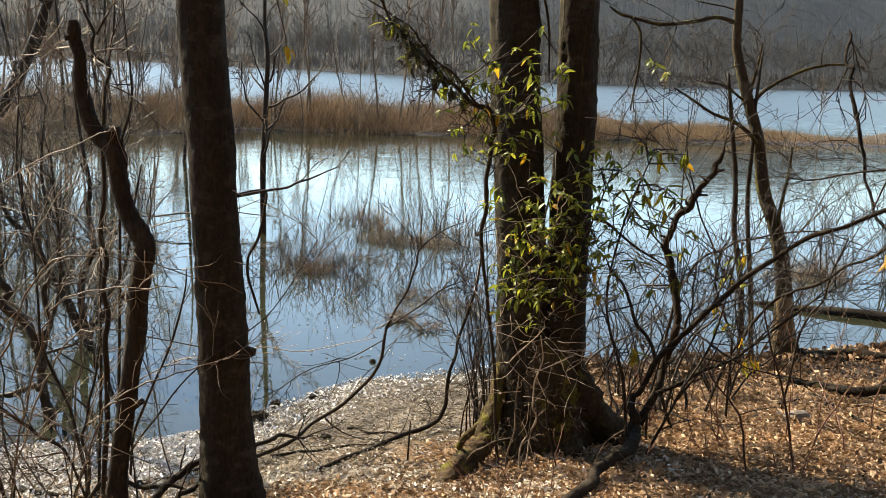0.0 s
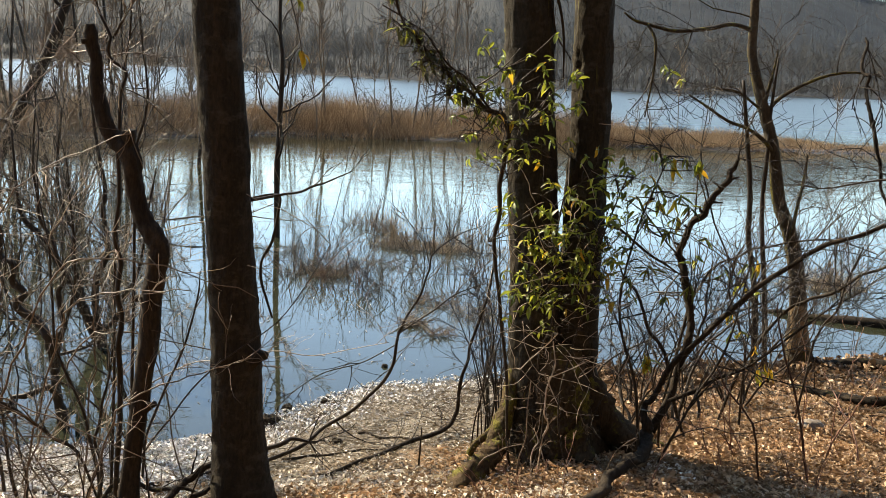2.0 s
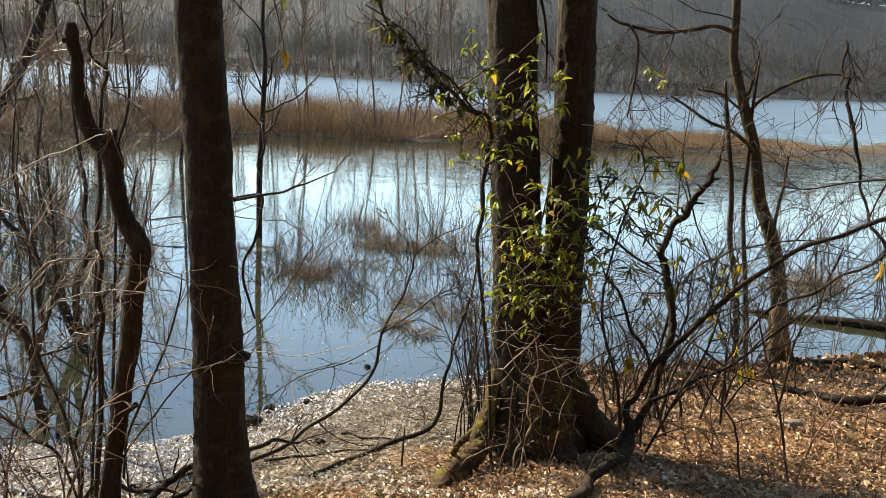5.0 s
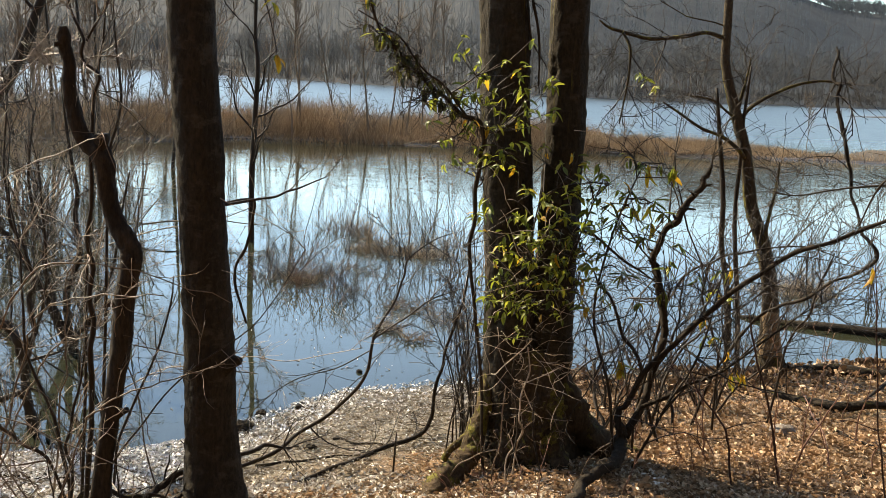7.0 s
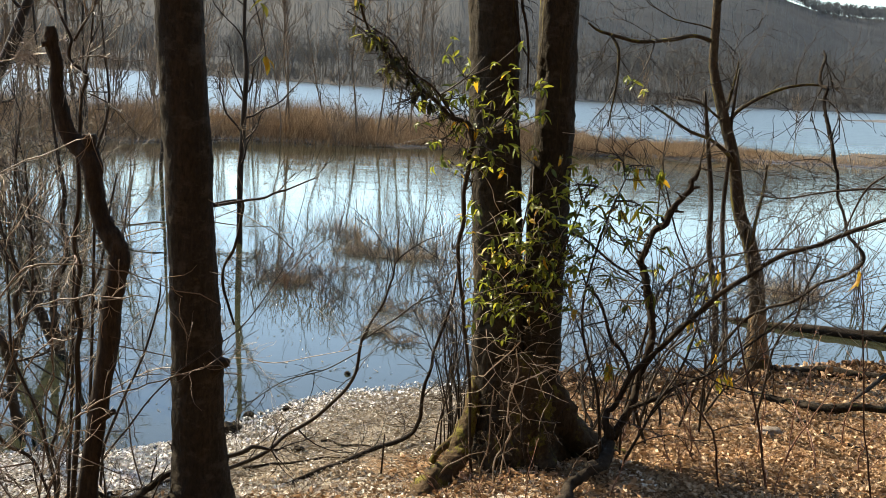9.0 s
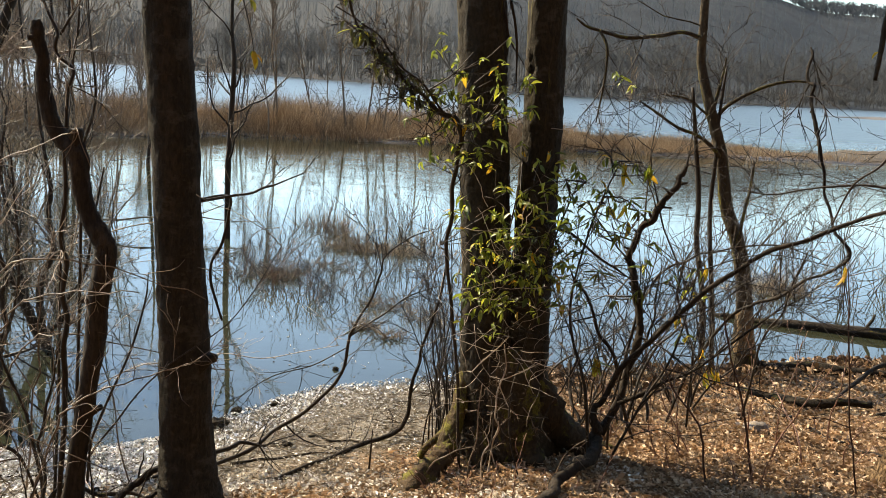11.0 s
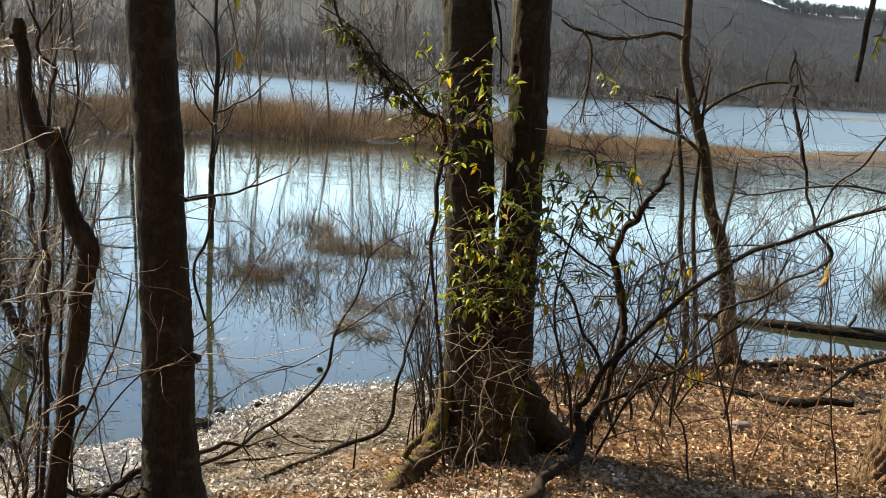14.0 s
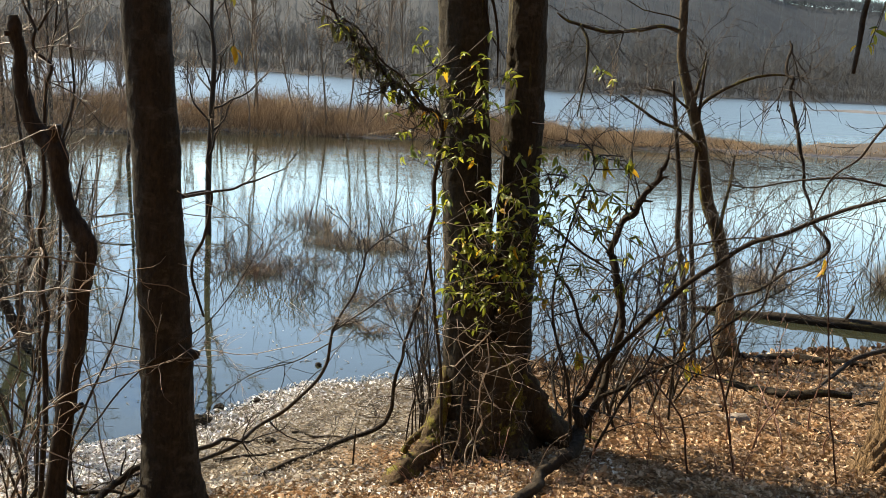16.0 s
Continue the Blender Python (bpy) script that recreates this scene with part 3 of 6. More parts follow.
for rows in BANK_LIMBS:
    (v, f), b = trunk_arrays(rows, 22, 8, 0.06, 7)
    limb = part("limb", v, f, M_BANK, tree)
    t = Tubes()
    twigs(t, rng, b[:, :3], 0.009, 2, 9, 0.75, 0.28, 0.0, 1.0, 0.2, 0.0026)
    part("twig_spray", *t.arrays(), M_STEM, limb, kind="stuff")
limb_set(tree, rng, s, 8, 2.9, 8.4, 1.3, M_BANK, M_STEM, 0.2, 2, 9, "limb", 0.2)
for rows in ([(3.02, 9.00, -0.05, 0.034), (2.90, 9.00, 0.86, 0.029), (2.80, 9.00, 1.40, 0.026), (2.73, 9.00, 2.01, 0.022), (2.60, 8.95, 2.7, 0.014)],
             [(3.14, 9.05, -0.05, 0.028), (2.99, 9.05, 1.02, 0.024), (2.92, 9.05, 1.83, 0.020), (2.91, 9.05, 2.36, 0.016), (2.93, 9.05, 2.92, 0.010)]):
    t = thing("thin_stem", rows[0][:3], "thin upright bare stem beside the crooked tree", "sapling", "stems by the bank tree")
    (v, f), b = trunk_arrays(rows, 30, 8, 0.06, 8)
    stem = part("stem", v, f, M_STEM, t)
    tw = Tubes()
    twigs(tw, rng, b[:, :3], 0.010, 2, 8, 0.55)
    part("twig_spray", *tw.arrays(), M_STEM, stem, kind="stuff")

RIDGED = [(3.80, 5.30, 7.5, 0.12), (3.60, 5.30, 4.6, 0.17), (3.46, 5.30, 2.8, 0.19), (3.32, 5.30, 1.6, 0.20), (3.22, 5.30, 0.95, 0.205), (3.19, 5.30, 0.65, 0.225), (3.18, 5.30, 0.48, 0.27), (3.17, 5.30, 0.38, 0.34), (3.17, 5.30, 0.25, 0.40)]
rng = np.random.default_rng(14)
tree = thing("furrowed_tree", on_land(3.3, 5.3), "large tree with deeply furrowed sunlit brown bark", "tree")


def furrows(m, ang):
    """Deep upright plates of bark over a flared foot."""
    u = np.linspace(0, 1, m)[:, None]
    wave = np.abs(np.sin(11 * ang[None] + 1.3 * np.sin(u * 23) + 0.8 * np.sin(u * 61 + 2)))
    return buttress(6, 0.14, 0.5, 0.3)(m, ang) * (0.92 + 0.12 * wave)


(v, f), s = trunk_arrays(RIDGED, 150, 110, 0.008, 9, furrows)
part("trunk", v, f, M_RIDGED, tree)
LOW_LIMBS = [[(3.46, 5.32, 3.0, 0.013), (3.25, 5.35, 2.95, 0.011), (3.07, 5.40, 2.82, 0.009), (2.86, 5.50, 2.51, 0.008), (2.79, 5.60, 2.32, 0.0072), (2.70, 5.70, 2.19, 0.0065), (2.66, 5.80, 1.99, 0.0055), (2.67, 5.90, 1.83, 0.003)],
             [(3.38, 5.35, 2.0, 0.012), (3.24, 5.50, 2.07, 0.009), (2.96, 5.60, 2.16, 0.0078), (2.77, 5.70, 2.20, 0.007), (2.57, 5.80, 2.16, 0.0062), (2.33, 5.90, 2.09, 0.005), (2.15, 6.00, 2.08, 0.003)]]
HANG = [(3.70, 5.3, 4.1, 0.06), (3.2, 5.1, 4.3, 0.045), (2.7, 4.95, 4.1, 0.035), (2.42, 4.85, 3.6, 0.019), (2.36, 4.84, 3.17, 0.0145), (2.33, 4.82, 2.98, 0.0135), (2.31, 4.80, 2.79, 0.010)]
(v, f), b = trunk_arrays(HANG, 40, 9, 0.05, 10)
limb = part("hanging_limb", v, f, M_BARK, tree, "broken limb hanging down")
furrowed = tree
for n, rows in enumerate(LOW_LIMBS):
    (v, f), b = trunk_arrays(rows, 50, 7, 0.06, 25 + n, None, 1.0)
    limb = part("low_limb", v, f, M_STEM, tree, "thin dark low limb with bare twigs")
    t = Tubes()
    twigs(t, rng, b[12:, :3], 0.006, 2, 11, 0.5, 0.22, 0.0, 1.0, 0.1, 0.0018)
    part("twig_spray", *t.arrays(), M_STEM, limb, kind="stuff")
limb_set(tree, rng, s, 3, 5.0, 7.2, 2.0, M_RIDGED, M_STEM, 0, 1, 6)

SAPLING = [(-2.78, 14.80, 6.2, 0.015), (-2.75, 14.80, 5.51, 0.022), (-2.67, 14.80, 3.52, 0.036), (-2.64, 14.80, 2.70, 0.046), (-2.67, 14.80, 1.85, 0.053), (-2.70, 14.80, 0.99, 0.056), (-2.69, 14.80, 0.00, 0.062), (-2.69, 14.80, -0.9, 0.07)]
rng = np.random.default_rng(15)
tree = thing("flooded_sapling", (-2.69, 14.8, -0.85), "slender bare sapling standing in the flooded pool", "sapling")
SAPLING = [(x, y, z, 0.78 * r) for x, y, z, r in SAPLING]
(v, f), s = trunk_arrays(SAPLING, 50, 10, 0.03, 11)
part("trunk", v, f, M_STEM, tree)
limb_set(tree, rng, s, 13, 0.9, 6.0, 1.3, M_STEM, M_STEM, -0.3, 2, 6)

LEANING = [(-6.0, 16.0, 4.6, 0.055), (-6.38, 16.00, 3.45, 0.075), (-6.79, 16.00, 2.46, 0.084), (-7.04, 16.00, 1.99, 0.09), (-7.5, 16.00, 1.1, 0.10), (-8.0, 16.0, -0.2, 0.12), (-8.3, 16.0, -1.2, 0.13)]
tree = thing("leaning_tree", (-8.3, 16.0, -1.1), "dark bare tree leaning over the flooded marsh", "tree")
(v, f), s = trunk_arrays(LEANING, 40, 12, 0.03, 12)
part("trunk", v, f, M_STEM, tree)
limb_set(tree, rng, s, 7, 1.5, 4.5, 1.6, M_STEM, M_STEM, -0.3, 2, 7)
for n, (x, y, h) in enumerate([(-7.6, 22.0, 6.0), (-6.6, 24.5, 6.5), (-8.6, 25.0, 7.0), (-9.8, 23.5, 6.5), (-10.5, 27.0, 7.0), (-11.6, 25.5, 6.0), (-9.2, 20.0, 5.5)]):
    p = grow(rng, (x, y, -1.2), (rng.normal(0, 0.06), rng.normal(0, 0.06), 1), h + 1.2, 10, 0.05, 0.02)
    s = np.c_[p, np.linspace(0.06, 0.012, 11)]
    tree = thing("marsh_tree", p[0], "slender dark leafless tree rising from the flooded marsh", "tree", "marsh trees")
    part("trunk", *Tubes().add(spline(p, 30), np.linspace(0.06, 0.012, 31), 8, 0.04, rng).arrays(), M_STEM, tree)
    limb_set(tree, rng, s, 8, 0.8, h, 1.4, M_STEM, M_STEM, -0.4, 1, 8)

# ---- bent saplings and fallen wood on the bank ----

def crooked(name, label, category, lines, mat, seed, twig_n=7, twig_len=0.5, twig_m=None, depth=2, sides=9, rough=0.06, lift=0.03, kink=0.6, bare_base=False):
    """A low woody plant built of a few crooked stems; the first line holds its base."""
    r_ = np.random.default_rng(seed)
    base = min((row[:3] for row in lines[0]), key=lambda p: p[2])
    t = thing(name, base, label, category)
    for rows in lines:
        (v_, f_), b_ = trunk_arrays(rows, 8 * len(rows), sides, rough, seed, None, kink)
        stem_ = part("stem", v_, f_, mat, t)
        if twig_n and not (bare_base and rows is lines[0]):
            tw_ = Tubes()
            twigs(tw_, r_, b_[:, :3], 0.6 * rows[-1][3] + 0.006, depth, twig_n, twig_len, 0.16, lift)
            part("twig_spray", *tw_.arrays(), twig_m or M_STEM, stem_, kind="stuff")
    return t


ARCH = [
    [(-1.12, 5.50, 0.27, 0.018), (-0.91, 5.70, 0.30, 0.020), (-0.69, 5.90, 0.40, 0.019), (-0.45, 6.00, 0.59, 0.018), (-0.34, 6.00, 0.79, 0.016), (-0.30, 6.00, 1.00, 0.014), (-0.27, 6.0, 1.07, 0.008)],
    [(-0.30, 6.00, 1.00, 0.014), (-0.20, 6.00, 1.21, 0.011), (-0.12, 6.00, 1.40, 0.010), (-0.09, 6.00, 1.54, 0.008), (0.06, 6.00, 1.68, 0.006), (0.20, 6.00, 1.74, 0.004)],
    [(-0.30, 6.00, 1.00, 0.010), (-0.12, 6.00, 1.14, 0.009), (0.08, 6.00, 1.29, 0.007), (0.25, 6.00, 1.37, 0.005)],
    [(-0.30, 6.00, 0.94, 0.006), (-0.52, 5.95, 0.82, 0.006), (-0.80, 5.90, 0.73, 0.005), (-1.00, 5.80, 0.59, 0.004), (-1.13, 5.70, 0.41, 0.002)],
]
ARCH = [[(x, y, z, r * 0.66) for x, y, z, r in rows] for rows in ARCH]
ARCH.append([(-1.12, 5.38, 0.40, 0.010), (-0.99, 5.47, 0.41, 0.014), (-0.87, 5.55, 0.42, 0.011), (-0.75, 5.62, 0.40, 0.006)])
crooked("arching_sapling", "thin dark sapling arching up from the mud", "sapling", ARCH, M_STEM, 31, 8, 0.42, kink=1.3)
TRAIL = [[(-0.85, 5.55, 0.14, 0.010), (-0.67, 5.72, 0.175, 0.016), (-0.50, 5.90, 0.175, 0.019), (-0.324, 6.11, 0.175, 0.020), (-0.14, 6.33, 0.175, 0.020), (0.03, 6.46, 0.20, 0.019), (0.09, 6.44, 0.33, 0.017), (0.124, 6.40, 0.54, 0.015), (0.155, 6.35, 0.757, 0.014), (0.196, 6.30, 0.937, 0.013), (0.267, 6.25, 1.205, 0.010), (0.30, 6.20, 1.50, 0.006)]]
TRAIL = [[(x, y, z, r * 0.8) for x, y, z, r in rows] for rows in TRAIL]
crooked("trailing_stem", "half-buried stem rising beside the twin trunks", "sapling", TRAIL, M_SNAG, 32, 8, 0.4, kink=0.35)

CROOK = [
    [(0.34, 3.92, 0.53, 0.022), (0.46, 4.18, 0.53, 0.026), (0.57, 4.40, 0.52, 0.029), (0.68, 4.60, 0.51, 0.030), (0.78, 4.79, 0.51, 0.034), (0.89, 4.98, 0.50, 0.038), (0.99, 5.17, 0.49, 0.039), (1.12, 5.37, 0.47, 0.042), (1.24, 5.56, 0.47, 0.044), (1.29, 5.72, 0.50, 0.042), (1.30, 5.78, 0.57, 0.034)],
    [(1.29, 5.76, 0.46, 0.032), (1.27, 5.77, 0.62, 0.026), (1.31, 5.79, 0.75, 0.024), (1.39, 5.79, 0.93, 0.023), (1.54, 5.70, 1.16, 0.022), (1.70, 5.58, 1.41, 0.020), (1.90, 5.48, 1.62, 0.018), (2.11, 5.33, 1.82, 0.016), (2.31, 5.17, 1.96, 0.014), (2.55, 5.0, 2.11, 0.011), (2.92, 4.85, 2.22, 0.006)],
    [(1.31, 5.80, 0.50, 0.026), (1.47, 5.88, 0.79, 0.025), (1.49, 5.85, 1.06, 0.025), (1.51, 5.86, 1.26, 0.024), (1.47, 5.86, 1.44, 0.025), (1.43, 5.87, 1.60, 0.024), (1.43, 5.87, 1.72, 0.023), (1.49, 5.88, 1.85, 0.021), (1.57, 5.88, 1.95, 0.022), (1.68, 5.89, 2.08, 0.021), (1.71, 5.89, 2.16, 0.018), (1.74, 5.90, 2.25, 0.009)],
    [(1.42, 5.82, 0.70, 0.018), (1.64, 5.75, 0.84, 0.014), (1.86, 5.70, 1.00, 0.011), (2.01, 5.60, 1.18, 0.009), (2.21, 5.48, 1.42, 0.006), (2.35, 5.38, 1.56, 0.004)],
]
CROOK = [[(x, y, z, r * (0.84, 0.74, 0.92, 0.74)[n_]) for x, y, z, r in rows] for n_, rows in enumerate(CROOK)]
knobby = crooked("crooked_sapling", "grey-brown sapling with forked crooked stems and bare twigs", "sapling", CROOK, M_SNAG, 33, 15, 0.85, M_STEM, 2, 11, 0.12, 0.03, 0.8, True)
r_ = np.random.default_rng(36)
for x, z, a in ((1.52, 1.24, 0.3), (1.46, 1.46, 2.6), (1.42, 1.62, 2.9), (1.41, 1.70, 3.3), (1.46, 1.80, 2.7), (1.53, 1.91, 2.3), (1.60, 1.97, -0.4), (1.64, 2.05, 2.5), (1.70, 2.12, -0.2)):
    q_ = grow(r_, (x, 5.87, z), (math.cos(a), -0.3, math.sin(a) + 0.4), r_.uniform(0.03, 0.07), 3, 0.1)
    part("spur", *Tubes().add(q_, np.linspace(0.010, 0.005, 4), 6, 0.1, r_).arrays(), M_SNAG, knobby)
OVERHANG = [
    ("dark whip leaning over the pool's edge", M_STEM, [[(2.66, 7.0, 0.10, 0.009), (2.70, 6.90, 0.73, 0.009), (2.72, 6.83, 0.92, 0.0085), (2.78, 6.75, 1.13, 0.008), (2.83, 6.67, 1.41, 0.007), (2.86, 6.60, 1.62, 0.004)]]),
    ("dark sapling leaning towards the twin trunks", M_STEM, [[(1.70, 6.35, 0.18, 0.013), (1.52, 6.30, 0.78, 0.0125), (1.41, 6.30, 0.96, 0.012), (1.33, 6.30, 1.14, 0.0105), (1.22, 6.30, 1.33, 0.009), (1.13, 6.30, 1.48, 0.005)]]),
    ("thin sapling arching across the crooked stems", M_STEM, [[(1.42, 5.95, 0.26, 0.010), (1.44, 5.92, 0.80, 0.009), (1.50, 5.90, 1.25, 0.0085), (1.57, 5.93, 1.43, 0.008), (1.69, 5.96, 1.56, 0.0075), (1.85, 5.99, 1.64, 0.007), (2.01, 6.01, 1.68, 0.006), (2.22, 6.04, 1.72, 0.0055), (2.47, 6.07, 1.74, 0.005), (2.74, 6.10, 1.65, 0.003)],
                                                           [(1.46, 5.97, 0.75, 0.008), (1.55, 6.00, 0.93, 0.008), (1.61, 6.03, 1.05, 0.0075), (1.66, 6.05, 1.22, 0.0065), (1.67, 6.07, 1.34, 0.0055), (1.69, 6.10, 1.50, 0.004)]]),
    ("thin dark sapling with kinked stem by the water", M_STEM, [[(2.20, 6.82, 0.10, 0.010), (2.18, 6.80, 0.71, 0.009), (2.13, 6.80, 0.95, 0.0085), (2.04, 6.80, 1.18, 0.008), (2.05, 6.80, 1.42, 0.007), (2.11, 6.80, 1.58, 0.004)]]),
    ("bare branch reaching out from the twin trunks", M_STEM, [[(0.84, 5.93, 1.90, 0.010), (0.91, 5.75, 1.84, 0.010), (1.01, 5.74, 1.79, 0.009), (1.12, 5.78, 1.72, 0.008), (1.27, 5.81, 1.61, 0.007), (1.43, 5.85, 1.52, 0.004)]]),
]
for n_, (label, mat, lines) in enumerate(OVERHANG):
    crooked("bare_branch" if n_ == 4 else "bank_sapling", label, "branch" if n_ == 4 else "sapling", lines, mat, 700 + n_, 8, 0.5, M_STEM, 2, 8, 0.08, 0.02, 1.0)
for n_, rows in enumerate(([(2.20, 5.42, 0.36, 0.0085), (2.13, 5.42, 0.65, 0.008), (2.03, 5.42, 1.00, 0.007), (1.96, 5.42, 1.20, 0.006), (1.92, 5.42, 1.34, 0.005), (1.90, 5.42, 1.47, 0.003)],
                           [(1.89, 5.36, 0.34, 0.0075), (1.85, 5.36, 0.59, 0.007), (1.83, 5.36, 0.70, 0.007), (1.76, 5.36, 0.81, 0.0065), (1.61, 5.36, 1.00, 0.0055), (1.52, 5.36, 1.15, 0.003)],
                           [(2.68, 5.10, 0.43, 0.006), (2.62, 5.10, 0.70, 0.0055), (2.57, 5.10, 0.90, 0.005), (2.53, 5.10, 1.23, 0.0045), (2.49, 5.10, 1.52, 0.004), (2.44, 5.10, 1.82, 0.0025)])):
    crooked("bare_shoot", "slender dark red-brown shoot rising from the leafy bank", "shoot", [rows], M_RED_DARK, 720 + n_, 5, 0.3, M_RED_DARK, 1, 7, 0.06, 0.05, 0.8)
u = np.linspace(0, 1, 13)
px, py = np.interp(u, [0, 0.3, 0.6, 0.75, 1], [3.10, 3.09, 3.11, 3.23, 3.30]) + 0.02 * np.sin(u * 14), np.interp(u, [0, 0.3, 0.6, 0.75, 1], [7.6, 7.03, 6.53, 6.40, 5.95])
twig = thing("fallen_stick", (px[0], py[0], float(land(px[0], py[0]))), "long thin dead twig lying across the leaf litter", "stick", "sticks on the bank")
part("stick", *Tubes().add(np.c_[px, py, land(px, py) + 0.025], np.linspace(0.006, 0.013, 13), 7, 0.08, r_).arrays(), M_SNAG, twig)
STICK = [[(2.1, 7.1, 0.02, 0.012), (2.2, 6.9, 0.62, 0.012), (2.39, 6.60, 1.14, 0.012), (2.48, 6.46, 1.26, 0.0125), (2.57, 6.32, 1.34, 0.013), (2.69, 6.18, 1.48, 0.0135), (2.79, 6.04, 1.60, 0.014), (2.86, 5.97, 1.71, 0.0145), (2.84, 6.00, 1.79, 0.014), (2.76, 6.04, 1.89, 0.013), (2.72, 6.09, 2.07, 0.0125), (2.67, 6.13, 2.26, 0.0125), (2.62, 6.18, 2.45, 0.013), (2.60, 6.22, 2.61, 0.0125), (2.61, 6.27, 2.73, 0.014), (2.59, 6.31, 2.79, 0.013), (2.61, 6.36, 2.93, 0.010), (2.62, 6.40, 3.01, 0.006)],
         [(2.62, 6.40, 2.98, 0.006), (2.66, 6.40, 2.90, 0.0045), (2.70, 6.40, 2.81, 0.003)],
         [(2.60, 6.30, 2.77, 0.007), (2.55, 6.28, 2.68, 0.005), (2.53, 6.26, 2.55, 0.003)],
         [(2.61, 6.27, 2.70, 0.006), (2.68, 6.20, 2.62, 0.005), (2.70, 6.18, 2.45, 0.003)]]
STICK = [[(x, y, z, 0.78 * r) for x, y, z, r in rows] for rows in STICK]
crooked("dead_sapling", "kinked dead sapling with ragged bark and a snapped tip", "dead sapling", STICK, M_SNAG, 34, 7, 0.5, M_STEM, 1, 9, 0.20, -0.12, 1.2)


def log(name, label, rows, mat, seed, stubs=1):
    r_ = np.random.default_rng(seed)
    t = thing(name, rows[0][:3], label, "log")
    (v_, f_), b_ = trunk_arrays(rows, 40, 16, 0.07, seed)
    body = part("trunk", v_, f_, mat, t)
    for _ in range(stubs):
        i_ = r_.integers(5, 36)
        q_ = grow(r_, b_[i_, :3], r_.normal(0, 1, 3) + (0, 0, 1.0), r_.uniform(0.08, 0.3), 4, 0.2)
        part("broken_stub", *Tubes().add(q_, np.linspace(b_[i_, 3] * 0.35, b_[i_, 3] * 0.18, 5), 6, 0.1, r_).arrays(), mat, body)
    return t


log("floating_log", "long dark log lying half-sunk in the shallow water", [(3.80, 11.40, -0.01, 0.018), (4.01, 11.23, 0.01, 0.03), (4.26, 11.07, 0.015, 0.046), (4.72, 10.90, 0.02, 0.062), (5.21, 10.73, 0.02, 0.078), (5.69, 10.57, 0.03, 0.088), (6.2, 10.40, 0.03, 0.095), (6.9, 10.1, 0.05, 0.10)], M_WET, 41)
log("shore_log", "dark rotting branch lying along the water's edge", [(3.42, 8.85, 0.05, 0.026), (3.68, 8.95, 0.07, 0.042), (4.03, 9.00, 0.08, 0.053), (4.32, 8.90, 0.09, 0.046), (4.75, 8.75, 0.12, 0.025)], M_WET, 42)
log("fallen_branch", "dark fallen branch half covered in leaves", [(3.05, 8.15, 0.10, 0.02), (3.28, 7.80, 0.14, 0.037), (3.53, 7.60, 0.17, 0.036), (4.0, 7.60, 0.18, 0.025)], M_WET, 43)
log("fallen_limb", "grey fallen limb resting on the bank by the water", [(3.75, 7.75, 0.17, 0.010), (4.1, 8.1, 0.22, 0.018), (4.6, 8.5, 0.30, 0.022), (5.4, 8.9, 0.34, 0.03)], M_SNAG, 44)
for seed, (x, y, a, l, r) in enumerate([(3.0, 7.4, 0.3, 1.0, 0.014), (2.5, 8.2, -0.2, 0.8, 0.012), (3.3, 8.4, 0.5, 1.1, 0.016), (2.1, 7.3, 0.1, 0.7, 0.010), (-0.7, 6.1, 0.2, 0.7, 0.010), (-0.4, 6.5, -0.3, 0.4, 0.009),
                                       (1.7, 6.6, 0.4, 0.8, 0.012), (-2.2, 5.4, -0.4, 1.0, 0.016), (-2.6, 5.8, 0.2, 0.9, 0.014), (-1.7, 5.6, 0.6, 0.8, 0.018), (2.7, 5.5, 0.9, 0.6, 0.009), (-0.2, 5.2, 0.6, 0.5, 0.008)]):
    r_ = np.random.default_rng(500 + seed)
    u = np.linspace(-0.5, 0.5, 9)
    px, py = x + u * l * math.cos(a), y + u * l * math.sin(a) + 0.03 * np.sin(u * 9 + seed)
    pts = np.c_[px, py, land(px, py) + r * 0.8]
    st = thing("fallen_stick", pts[0], "thin dead stick lying on the leaf litter", "stick", "sticks on the bank")
    part("stick", *Tubes().add(pts, np.linspace(r, r * 0.5, 9), 7, 0.08, r_).arrays(), M_WET if seed % 3 else M_STEM, st)
log("mud_branch", "dark crooked branch lying on the wet mud by the trunk", [(-1.62, 4.55, 0.24, 0.012), (-1.47, 4.75, 0.36, 0.018), (-1.41, 4.86, 0.42, 0.020), (-1.32, 4.97, 0.46, 0.019), (-1.23, 5.09, 0.46, 0.016), (-1.17, 5.20, 0.42, 0.012)], M_SNAG, 45, 3)
log("mud_branch", "dark crooked branch lying on the wet mud by the trunk", [(-1.42, 4.60, 0.28, 0.010), (-1.33, 4.70, 0.38, 0.015), (-1.28, 4.80, 0.42, 0.014), (-1.19, 4.92, 0.42, 0.011)], M_SNAG, 46, 2)
log("mud_branch", "dark branch half sunk in the wet mud", [(-1.95, 5.22, 0.16, 0.010), (-1.80, 5.20, 0.30, 0.012), (-1.63, 5.20, 0.22, 0.014), (-1.51, 5.20, 0.25, 0.012), (-1.38, 5.20, 0.22, 0.007)], M_WET, 47, 3)
rs = np.random.default_rng(640)
